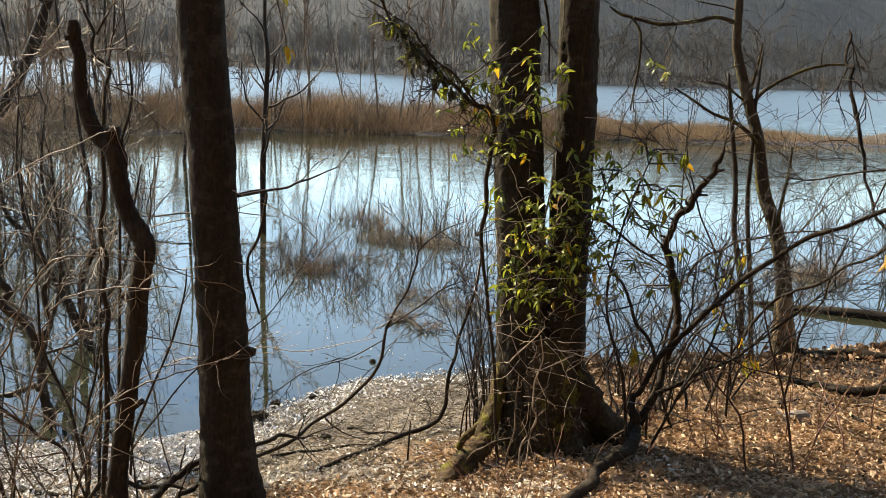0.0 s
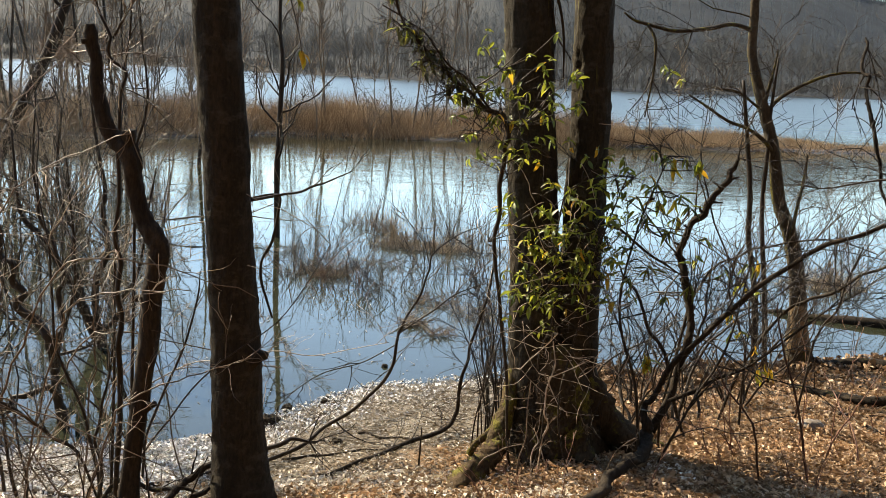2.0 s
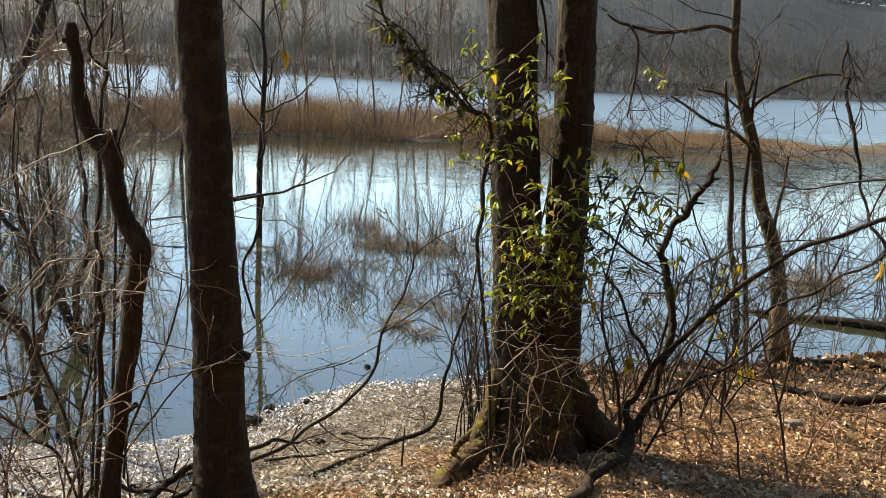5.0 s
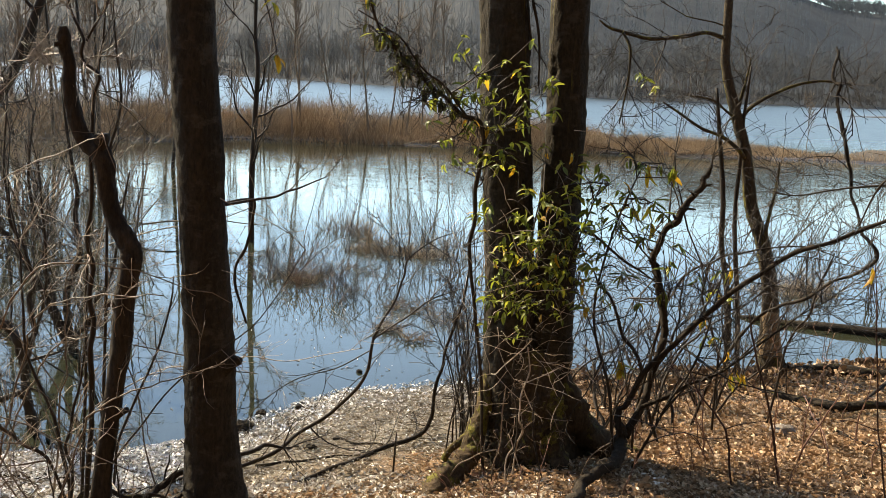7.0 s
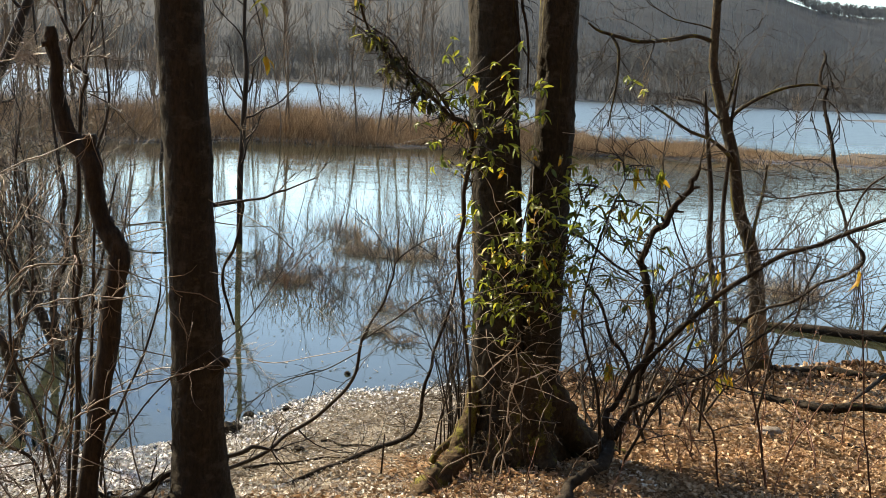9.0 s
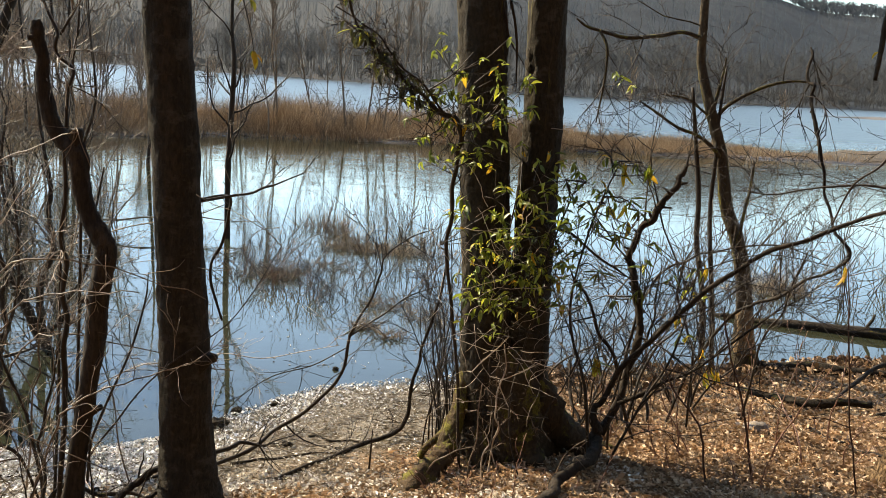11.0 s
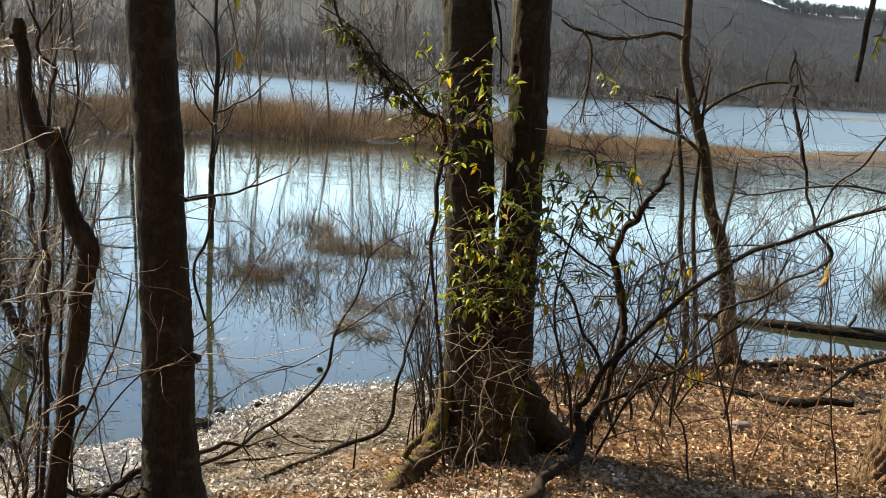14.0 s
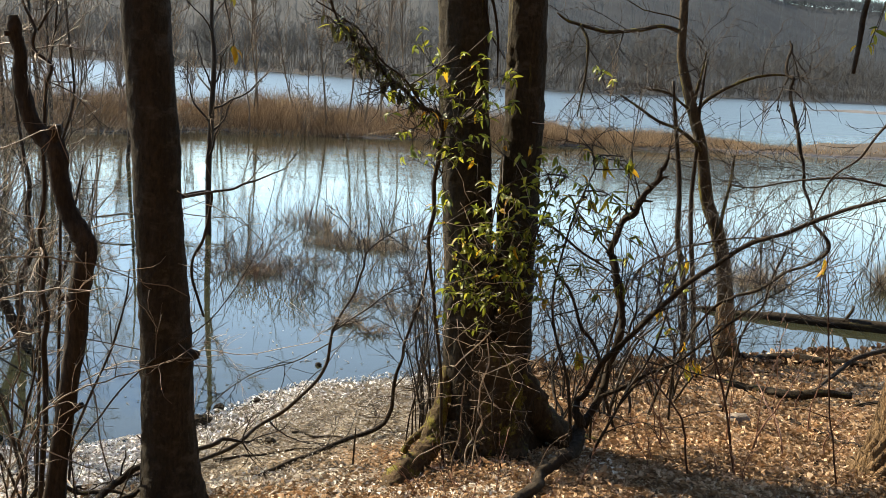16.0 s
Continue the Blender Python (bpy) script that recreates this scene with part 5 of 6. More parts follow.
crooked("bank_sapling", "dark upright stem beside the crooked dead tree", "sapling", [[(-1.77, 4.95, 0.10, 0.018), (-1.73, 4.95, 0.63, 0.016), (-1.72, 4.95, 1.02, 0.016), (-1.73, 4.95, 1.29, 0.015), (-1.74, 4.95, 1.51, 0.014), (-1.72, 4.95, 1.75, 0.012), (-1.72, 4.95, 2.12, 0.011), (-1.72, 4.95, 2.38, 0.010), (-1.69, 4.95, 2.60, 0.0095), (-1.75, 4.95, 2.69, 0.009), (-1.74, 4.95, 2.78, 0.0085), (-1.81, 4.95, 2.94, 0.006), (-1.83, 4.95, 3.07, 0.004)], [(-1.74, 4.95, 2.78, 0.0075), (-1.65, 4.95, 2.92, 0.006), (-1.59, 4.95, 3.05, 0.004)]], M_STEM, 97, 14, 0.55, M_TWIG, 2, 8, 0.08, 0.05, 1.0)
crooked("bank_sapling", "thin crooked stem standing in the wet mud", "sapling", [[(-1.94, 5.10, 0.08, 0.012), (-1.91, 5.10, 0.41, 0.010), (-1.94, 5.10, 0.58, 0.009), (-1.90, 5.10, 0.75, 0.008), (-1.84, 5.10, 0.97, 0.006), (-1.81, 5.10, 1.25, 0.004)]], M_STEM, 98, 9, 0.5, M_TWIG, 2, 8, 0.08, 0.05, 1.2)
crooked("bank_sapling", "straight dark whip leaning over the pool's edge", "sapling", [[(-1.85, 5.64, 0.10, 0.009), (-1.81, 5.60, 0.38, 0.0085), (-1.70, 5.55, 0.67, 0.008), (-1.55, 5.50, 1.01, 0.007), (-1.45, 5.45, 1.32, 0.0055), (-1.42, 5.40, 1.5, 0.003)]], M_STEM, 99, 5, 0.4, M_STEM, 1, 7, 0.05, 0.05, 0.8)
crooked("bank_sapling", "dark stem slanting up from the wet mud", "sapling", [[(-1.74, 4.72, 0.25, 0.006), (-1.86, 4.67, 0.66, 0.008), (-1.98, 4.65, 0.77, 0.009), (-2.11, 4.62, 0.88, 0.009), (-2.3, 4.60, 0.98, 0.008)]], M_STEM, 94, 9, 0.5, M_TWIG, 2, 7, 0.08, 0.05, 1.2)

crooked("bank_sapling", "thin dark whip standing behind the crooked dead tree", "sapling", [[(-1.80, 5.32, 0.08, 0.010), (-1.77, 5.30, 1.2, 0.009), (-1.75, 5.30, 2.08, 0.0085), (-1.74, 5.30, 2.20, 0.008), (-1.70, 5.30, 2.37, 0.0075), (-1.68, 5.30, 2.56, 0.007), (-1.70, 5.30, 2.68, 0.006), (-1.72, 5.30, 3.0, 0.004)]], M_STEM, 92, 8, 0.5, M_STEM, 2, 7, 0.05, 0.05, 0.8)
crooked("bank_sapling", "thin dark whip standing behind the crooked dead tree", "sapling", [[(-1.95, 5.34, 0.06, 0.010), (-1.88, 5.30, 1.3, 0.009), (-1.84, 5.30, 2.29, 0.008), (-1.82, 5.30, 2.55, 0.007), (-1.78, 5.30, 2.73, 0.0065), (-1.75, 5.30, 3.1, 0.004)]], M_STEM, 93, 8, 0.5, M_STEM, 2, 7, 0.05, 0.05, 0.8)

POOL = "bare brown many-stemmed shrub standing in the flooded shallows"
for n_, (x, y, stems, h, sp, r) in enumerate([(-4.2, 9.4, 4, 3.2, 0.35, 0.016), (-3.9, 7.4, 2, 2.8, 0.4, 0.011),
                                             (-5.6, 12.5, 5, 3.6, 0.35, 0.022), (-4.4, 14.0, 5, 3.4, 0.3, 0.02), (-7.0, 16.5, 9, 4.0, 0.3, 0.024), (-2.1, 6.2, 2, 2.6, 0.2, 0.009),
                                             (-3.5, 10.2, 3, 3.0, 0.4, 0.012), (-4.9, 10.8, 3, 3.0, 0.4, 0.014), (-3.0, 11.8, 3, 2.2, 0.4, 0.010), (-6.0, 14.6, 8, 3.6, 0.35, 0.024),
                                             (-5.2, 16.8, 6, 3.6, 0.4, 0.016), (-6.6, 18.5, 10, 3.8, 0.4, 0.016), (-7.6, 14.5, 6, 3.6, 0.4, 0.018), (-5.0, 13.0, 5, 3.0, 0.45, 0.014), (-8.6, 19.5, 10, 4.0, 0.4, 0.018), (-2.6, 7.6, 2, 2.4, 0.35, 0.009)]):
    shrub("flooded_shrub", POOL, (x, y), stems, h, sp, 100 + n_, M_ISLE if y > 12 else M_STEM, M_ISLE if y > 12 else (M_STEM if n_ % 2 else M_TWIG), 11, 2, r, 0.0017, group="shrubs in the shallows", fine=0.36)
BRUSH = "thin brown brush with dry stems in the middle of the pool"
brush_rng = np.random.default_rng(77)
brush_at = [(-1.3, 16.2), (-0.5, 14.6), (-1.5, 12.4), (0.4, 13.2), (0.2, 15.4), (-0.3, 12.0), (5.3, 13.0), (4.6, 12.4), (7.2, 12.8), (3.7, 14.0), (5.9, 13.6), (6.4, 12.0)]
brush_at += [(6.0, 12.3), (6.9, 13.5), (7.5, 12.3), (5.7, 11.7), (5.0, 12.0), (6.6, 12.6)]
brush_at += [(4.2, 12.7), (5.0, 13.9), (5.9, 14.6), (6.3, 13.2), (4.4, 14.8)]
brush_at += [(float(brush_rng.uniform(-2.1, 0.7)), float(brush_rng.uniform(12.2, 17.5))) for _ in range(9)]
for n_, (x, y) in enumerate(brush_at):
    low = 0.9 if x > 3 else (0.55 if y < 13 else 1.0)
    shrub("pool_brush", BRUSH, (x, y), int(brush_rng.integers(4, 8)), 0.95 + low * brush_rng.uniform(0.7, 1.3), 0.42, 130 + n_, M_STEM, M_RUST if n_ % 3 == 0 else M_STEM, 5, 1, 0.0062, 0.0024, group="brush in the pool", wander=0.10)
TANGLE = "low tangle of dark dead twigs sticking out of the pool"
tangle_rng = np.random.default_rng(83)
for n_ in range(26):
    y = float(tangle_rng.uniform(10.9, 13.2))
    x = float(tangle_rng.uniform(-0.55, 0.55)) - 0.7 - 0.6 * (y - 11.0)
    t = thing("pool_tangle", (x, y, -0.2), TANGLE, "dead twigs", "tangles in the pool")
    tw = Tubes()
    for _ in range(int(tangle_rng.integers(5, 10))):
        p = np.array((x, y, -0.15)) + tangle_rng.normal(0, 1, 3) * (0.22, 0.22, 0.0)
        a = tangle_rng.uniform(0, 2 * np.pi)
        q_ = grow(tangle_rng, p, (math.cos(a) * 0.9, math.sin(a) * 0.5, tangle_rng.uniform(0.5, 1.6)), tangle_rng.uniform(0.35, 0.85), 6, 0.22)
        tw.add(q_, np.linspace(0.0050, 0.0026, 7), 4)
        twigs(tw, tangle_rng, q_, 0.004, 1, 4, 0.22, 0.25, 0.0, 1.0, 0.3, 0.0024)
    part("twig_tangle", *tw.arrays(), M_STEM if n_ % 3 else M_RUST, t, kind="stuff")
THICKET = "tangle of thin upright grey twigs at the foot of the trunks"
for n_, (x, y, stems, h, sp, r) in enumerate([(0.34, 6.3, 7, 2.1, 0.03, 0.008), (0.27, 6.2, 5, 1.8, 0.03, 0.007), (0.40, 6.5, 6, 1.8, 0.04, 0.007), (0.30, 6.45, 4, 1.4, 0.04, 0.006), (1.35, 6.7, 5, 1.6, 0.35, 0.011), (1.8, 7.0, 5, 1.7, 0.35, 0.011), (1.1, 7.2, 4, 1.6, 0.3, 0.010), (2.4, 7.6, 7, 1.9, 0.35, 0.010), (1.55, 7.5, 4, 1.5, 0.3, 0.010), (2.2, 8.3, 5, 1.6, 0.3, 0.010), (2.9, 8.4, 7, 1.8, 0.35, 0.010)]):
    shrub("twig_thicket", THICKET, (x, y), stems, h, sp, 160 + n_, M_STEM, M_STEM, 7, 2, r, 0.002, group="twig thickets", wander=0.07 if n_ < 4 else 0.22)
SPROUT = "slender reddish leafless shoot on the leafy bank"
for n_, (x, y, stems, h, sp, r) in enumerate([(1.95, 5.9, 2, 0.7, 0.4, 0.006), (2.4, 6.0, 2, 0.9, 0.35, 0.007), (1.7, 5.5, 3, 0.6, 0.4, 0.005), (2.15, 5.25, 3, 0.6, 0.4, 0.005), (2.9, 5.7, 2, 0.7, 0.3, 0.006), (0.55, 5.0, 4, 0.5, 0.6, 0.004),
                                             (0.95, 4.9, 4, 0.5, 0.6, 0.004), (1.5, 6.4, 4, 0.6, 0.5, 0.005), (0.3, 5.15, 3, 0.5, 0.5, 0.004), (2.7, 7.0, 2, 0.9, 0.3, 0.006), (3.1, 6.6, 2, 1.0, 0.4, 0.006)]):
    shrub("bare_shoot", SPROUT, (x, y), stems, h, sp, 190 + n_, M_RED, M_RED, 4, 1, r, 0.002, "shoot", "shoots on the bank")
for n_, (x, y, h, lx, ly) in enumerate([(2.28, 5.75, 1.15, -0.12, 0.05), (1.98, 5.85, 1.0, -0.3, 0.1), (2.62, 5.6, 0.95, -0.2, 0.2), (2.05, 5.35, 0.8, -0.35, 0.0), (1.72, 5.75, 0.9, -0.25, 0.1), (2.85, 6.1, 1.1, -0.45, 0.1), (1.2, 5.2, 0.6, 0.2, 0.1), (0.45, 5.25, 0.5, 0.1, 0.0), (0.75, 5.1, 0.55, -0.1, 0.0)]):
    shrub("bare_shoot", "tall thin reddish leafless shoot leaning on the leafy bank", (x, y), 1, h, 0.05, 260 + n_, M_RED, M_RED, 5, 1, 0.0055, 0.0018, "shoot", "shoots on the bank", 0.12, (lx, ly))
LEFT = "pale twiggy bare undergrowth on the muddy bank"
for n_, (x, y, stems, h, sp, r) in enumerate([(-2.35, 5.0, 2, 2.4, 0.25, 0.009), (-1.95, 5.2, 2, 2.4, 0.15, 0.010), (-2.7, 5.5, 2, 2.2, 0.3, 0.010), (-1.85, 4.5, 3, 1.0, 0.5, 0.006), (-1.4, 4.6, 3, 0.8, 0.6, 0.007)]):
    shrub("bare_undergrowth", LEFT, (x, y), stems, h, sp, 220 + n_, M_STEM, M_TWIG, 5, 2, r, 0.002, group="undergrowth on the bank", wander=0.16)

# long pale canes arching over the mud
for n_, (a, b_, c_) in enumerate([((-2.5, 4.6), (-1.7, 4.4, 1.75), (-0.95, 4.7, 1.55)), ((-2.3, 4.9), (-1.8, 4.6, 1.5), (-1.2, 4.4, 1.62)), ((-2.8, 5.2), (-2.2, 4.8, 2.0), (-1.5, 4.5, 2.35)),
                                  ((-2.9, 4.9), (-2.3, 4.5, 1.05), (-1.35, 4.4, 0.75)), ((-2.6, 5.6), (-1.8, 5.1, 1.2), (-0.9, 5.2, 1.0)), ((-1.9, 4.7), (-1.4, 4.5, 1.1), (-0.95, 4.6, 1.25)), ((-3.0, 5.8), (-2.5, 5.2, 2.2), (-1.9, 4.9, 2.75)), ((-2.2, 5.6), (-1.9, 5.3, 1.6), (-1.0, 5.4, 1.9))]):
    r_ = np.random.default_rng(240 + n_)
    foot = on_land(*a)
    cane = thing("arching_cane", foot, "long thin pale cane arching over the muddy bank", "cane", "canes on the bank")
    q_ = spline([foot, (foot + np.array(b_)) / 2 + (0, 0, 0.25), b_, c_], 24) + r_.normal(0, 0.008, (25, 3))
    stem = part("stem", *Tubes().add(q_, np.linspace(0.007, 0.0025, 25), 5, 0.05, r_).arrays(), M_TWIG, cane)
    tw = Tubes()
    twigs(tw, r_, q_, 0.005, 2, 8, 0.4, 0.22, 0.0)
    part("twig_spray", *tw.arrays(), M_TWIG, stem, kind="stuff")

rc = np.random.default_rng(251)
for n_ in range(9):
    x_, y_ = rc.uniform(-3.0, -1.3), rc.uniform(4.5, 6.0)
    foot = on_land(x_, y_)
    d_ = np.array((rc.normal(0.05, 0.45), rc.normal(-0.1, 0.25), 1.0))
    q_ = spline(grow(rc, foot, d_, rc.uniform(1.6, 2.9), 9, 0.20, -0.05), 36)
    cane = thing("arching_cane", foot, "thin twiggy grey-brown cane in the undergrowth", "cane", "canes on the bank")
    stem = part("stem", *Tubes().add(q_, np.linspace(0.0055, 0.002, 37), 5, 0.05, rc).arrays(), M_PALE if n_ % 6 == 0 else M_TWIG, cane)
    tw = Tubes()
    twigs(tw, rc, q_, 0.0045, 2, 11, 0.45, 0.26, 0.0, 1.0, 0.15, 0.0013)
    part("twig_spray", *tw.arrays(), M_PALE if n_ % 6 == 0 else M_TWIG, stem, kind="stuff")

# ---- marsh grass, island trees and the far woods ----
rng = np.random.default_rng(5)


def blades(n, x, y, h, lean=0.35, r=0.006):
    z = land(x, y)
    base = np.c_[x, y, z - 0.02]
    tip = base + np.c_[rng.normal(0, lean, n) * h, rng.normal(0, lean, n) * h, h]
    return cones(base, tip, r)


n = 84000
x = rng.uniform(-30, 40, n)
edge = np.interp(x, NEAR_X, NEAR_Y)
y = edge + rng.uniform(0, 1, n) ** 1.3 * np.interp(x, [-60, -10, 0, 8, 18, 30, 40], [14, 13, 10, 6, 6, 16, 22]) + 0.4
patch = 0.75 + 0.45 * lattice(x * 0.45, y * 0.45, 9) + 0.35 * lattice(x * 1.5, y * 1.5, 10)
h = np.interp(x, [-34, -4, 3, 9, 14, 18, 40], [1.4, 1.35, 1.2, 0.85, 0.45, 0.22, 0.15]) * np.clip(patch, 0.2, 1.6) * (0.45 + 0.55 * step(0.3, 3.0, y - edge)) * rng.uniform(0.6, 1.1, n)
stand = rng.random(n) < np.interp(x, [10, 15, 19], [1.0, 0.45, 0.05])
reed = new("marsh_grass", fast_mesh("marsh_grass", *blades(int(stand.sum()), x[stand], y[stand], h[stand], 0.42, 0.011), M_REED, False))
tagged(reed, "band of dry red-brown marsh grass on the low island", "grass", kind="stuff")
for cx, cy, rad, num, hh in ((-1.0, 15.6, 0.16, 60, 0.6), (-0.75, 15.3, 0.16, 40, 0.45), (-1.35, 16.3, 0.45, 110, 0.45), (-0.6, 14.7, 0.5, 130, 0.25), (-1.5, 12.4, 0.3, 80, 0.15), (0.25, 15.3, 0.4, 70, 0.3), (5.3, 13.1, 0.5, 200, 0.35), (7.3, 12.9, 0.35, 420, 0.55), (-0.1, 10.7, 0.35, 90, 0.06), (0.3, 10.2, 0.3, 70, 0.05)):
    a, q = rng.uniform(0, 2 * np.pi, num), rad * np.sqrt(rng.uniform(0, 1, num))
    bx, by = cx + q * np.cos(a), cy + q * np.sin(a)
    base = np.c_[bx, by, np.full(num, -0.05)]
    tip = base + np.c_[rng.normal(0, 0.5, num) * hh, rng.normal(0, 0.5, num) * hh, rng.uniform(0.4, 1.0, num) * hh + 0.05]
    tuft = new("grass_tussock", fast_mesh("grass_tussock", *cones(base, tip, 0.006), M_STRAW, False))
    tagged(tuft, "tussock of dead straw-brown grass poking from the pool", "grass", "tussocks in the pool", "stuff")


n = 420
bx, by = rng.uniform(-2.3, 1.2, n), rng.uniform(10.8, 17.5, n)
dense = 0.5 + 0.6 * lattice(bx * 1.2, by * 0.8, 21)
ok = rng.random(n) < dense
base = np.c_[bx, by, np.full(n, -0.3)][ok]
tip = base + np.c_[rng.normal(0, 0.16, n), rng.normal(0, 0.16, n), rng.uniform(0.4, 1.0, n)][ok]
tagged(new("sedge_stalks", fast_mesh("sedge_stalks", *cones(base, tip, 0.006), M_STEM, False)), "thin dead stalks standing in the pool", "stalks", kind="stuff")
for cx, cy, rx, ry, num in ((-1.50, 12.2, 0.3, 0.2, 110), (-0.30, 14.3, 0.7, 0.25, 260), (-0.35, 9.95, 0.16, 0.14, 80), (-0.05, 9.6, 0.18, 0.12, 80), (-1.75, 12.3, 0.5, 0.3, 150), (-0.45, 14.5, 0.8, 0.35, 280), (0.35, 14.2, 0.5, 0.3, 140), (-0.15, 11.0, 0.3, 0.25, 110), (0.35, 10.5, 0.35, 0.3, 110), (5.0, 12.9, 0.6, 0.4, 260), (-2.4, 13.6, 0.25, 0.2, 60), (-0.9, 13.0, 0.6, 0.3, 140)):
    a, q = rng.uniform(0, 2 * np.pi, num), np.sqrt(rng.uniform(0, 1, num))
    base = np.c_[cx + rx * q * np.cos(a), cy + ry * q * np.sin(a), rng.uniform(0, 0.03, num)]
    tip = base + np.c_[rng.normal(0, 0.10, num), rng.normal(0, 0.10, num), rng.uniform(-0.01, 0.16, num)]
    tagged(new("grass_mat", fast_mesh("grass_mat", *cones(base, tip, 0.005), M_STRAW, False)), "flattened mat of dead brown grass floating in the pool", "grass", "mats in the pool", "stuff")


# a low bar of bare mud far out in the lake
u, w = np.meshgrid(np.linspace(0, 1, 61), np.linspace(-1, 1, 15), indexing="ij")
half = (1.5 + 8.0 * u) * np.minimum(1, 4 * u + 0.02) + 0.8 * lattice(u * 14, u * 0, 41)
bx, by = 53.5 + 60 * u + 1.5 * w, 131 + 10 * u + w * half
bz = 0.42 * (1 - w ** 2) * np.minimum(1, 6 * u) - 0.10 + 0.05 * lattice(bx * 0.6, by * 0.6, 42)
i, j = np.meshgrid(np.arange(60), np.arange(14), indexing="ij")
q = (i * 15 + j).ravel()
tagged(new("mud_bar", fast_mesh("mud_bar", np.c_[bx.ravel(), by.ravel(), bz.ravel()], np.c_[q, q + 15, q + 16, q + 1], M_BAR)), "low bar of bare brown mud in the far lake", "mudbank", kind="structure")


def island_tree(height, seed, limbs):
    r_ = np.random.default_rng(seed)
    t = thing("island_tree", (0, 0, 0), "slender grey leafless tree on the marshy island", "tree", "island trees")
    p = grow(r_, (0, 0, -0.1), (r_.normal(0, 0.08), r_.normal(0, 0.08), 1), height, 14, 0.05, 0.02)
    rad = np.linspace(0.042, 0.010, 15) * height / 6
    part("trunk", *Tubes().add(p, rad, 6, 0.05, r_).arrays(), M_ISLE, t)
    tw_ = Tubes()
    twigs(tw_, r_, p, 0.026, 2, limbs - 2, height * 0.28, 0.12, 0.16, 0.6, 0.22, 0.005)
    part("crown", *tw_.arrays(), M_ISLE, t, kind="stuff")
    return t


kinds = [island_tree(h_, 300 + n_, l_) for n_, (h_, l_) in enumerate(((5.6, 16), (4.8, 14), (3.8, 12), (6.6, 18), (2.8, 11)))]
spots = []
for n_ in range(84):
    x_ = float(rng.choice([rng.uniform(-30, -5), rng.uniform(-16, -3), rng.uniform(-4, 4), rng.uniform(2, 18)], p=[0.58, 0.30, 0.07, 0.05]))
    y_ = float(np.interp(x_, NEAR_X, NEAR_Y)) + rng.uniform(1.2, 6.5)
    spots.append((x_, y_))
for n_, (x_, y_) in enumerate(spots):
    m_ = pose(x_, y_, float(land(x_, y_)), 0, 0, float(rng.uniform(0, 360)))
    src = kinds[int(rng.choice([4, 2, 1]))] if x_ > 4 else kinds[n_ % 5]
    if n_ < 5:
        kinds[n_].matrix_basis = m_
    else:
        copy_thing(src, m_)


for n_ in range(48):
    x_ = float(rng.uniform(-18, 9))
    shrub("island_shrub", "low brown twiggy shrub among the marsh grass", (x_, float(np.interp(x_, NEAR_X, NEAR_Y)) + float(rng.uniform(0.8, 4))), 6, float(rng.uniform(1.5, 2.7)), 0.45, 400 + n_, M_ISLE, M_ISLE, 6, 1, 0.014, 0.007, group="island shrubs")


def far_woods(name, label, x, y, height, boughs, seed, mat, sprays=4, stout=0.0065, bushy=1.0):
    """Bare trees by the hundred: a trunk spike and straight boughs each, in one mesh."""
    r_ = np.random.default_rng(seed)
    n_ = len(x)
    hh = height * r_.uniform(0.7, 1.25, n_)
    base = np.c_[x, y, land(x, y) - 0.3]
    top = base + np.c_[r_.normal(0, 0.04, n_) * hh, r_.normal(0, 0.04, n_) * hh, hh]
    v1, f1 = cones(base, top, stout * hh + 0.02)
    k_ = np.repeat(np.arange(n_), boughs)
    u = r_.uniform(0.22, 0.95, len(k_))[:, None]
    s_ = base[k_] + (top - base)[k_] * u
    l_ = (hh[k_] * 0.30 * (1.15 - u[:, 0]) + 0.8) * r_.uniform(0.6, 1.2, len(k_))
    a = r_.uniform(0, 2 * np.pi, len(k_))
    e_ = s_ + np.c_[np.cos(a) * 0.6, np.sin(a) * 0.6, r_.uniform(0.3, 1.1, len(k_))] * l_[:, None]
    v2, f2 = cones(s_, e_, 0.05 * bushy)
    k3 = np.repeat(np.arange(len(k_)), sprays)
    w = r_.uniform(0.2, 0.9, len(k3))[:, None]
    s3 = s_[k3] + (e_ - s_)[k3] * w
    e3 = s3 + r_.normal(0, 0.35, (len(k3), 3)) * l_[k3, None] + np.c_[0 * k3, 0 * k3, l_[k3] * 0.3]
    v3, f3 = cones(s3, e3, 0.03 * bushy)
    v_ = np.vstack([v1, v2, v3])
    f_ = np.vstack([f1, f2 + len(v1), f3 + len(v1) + len(v2)])
    return tagged(new(name, fast_mesh(name, v_, f_, mat, False)), label, "woods", kind="stuff")


n = 1100
x = rng.uniform(-190, 150, n)
y = np.interp(x, FAR_X, FAR_Y) + 3 + rng.uniform(0, 45, n)
far_woods("shore_woods", "grey leafless woods along the far shore", x, y, 11.0, 13, 6, M_FAR, 4, 0.0045)
n = 1100
x = rng.uniform(-170, 150, n)
y = np.interp(x, FAR_X, FAR_Y) + rng.uniform(-3.0, 7, n)
far_woods("shore_brush", "dark low brush along the far waterline", x, y, 3.2, 9, 16, M_FAR, 2)
n = 5200
x = rng.uniform(-1, 1, n)
y = rng.uniform(215, 570, n)
x = x * (y * 0.53)
keep = y > np.interp(x, FAR_X, FAR_Y) + 25
far_woods("hill_woods", "leafless woods covering the far hill, tinted blue-grey as haze", x[keep], y[keep], 9.0, 10, 7, M_HILL_HAZE, 1, 0.0045)

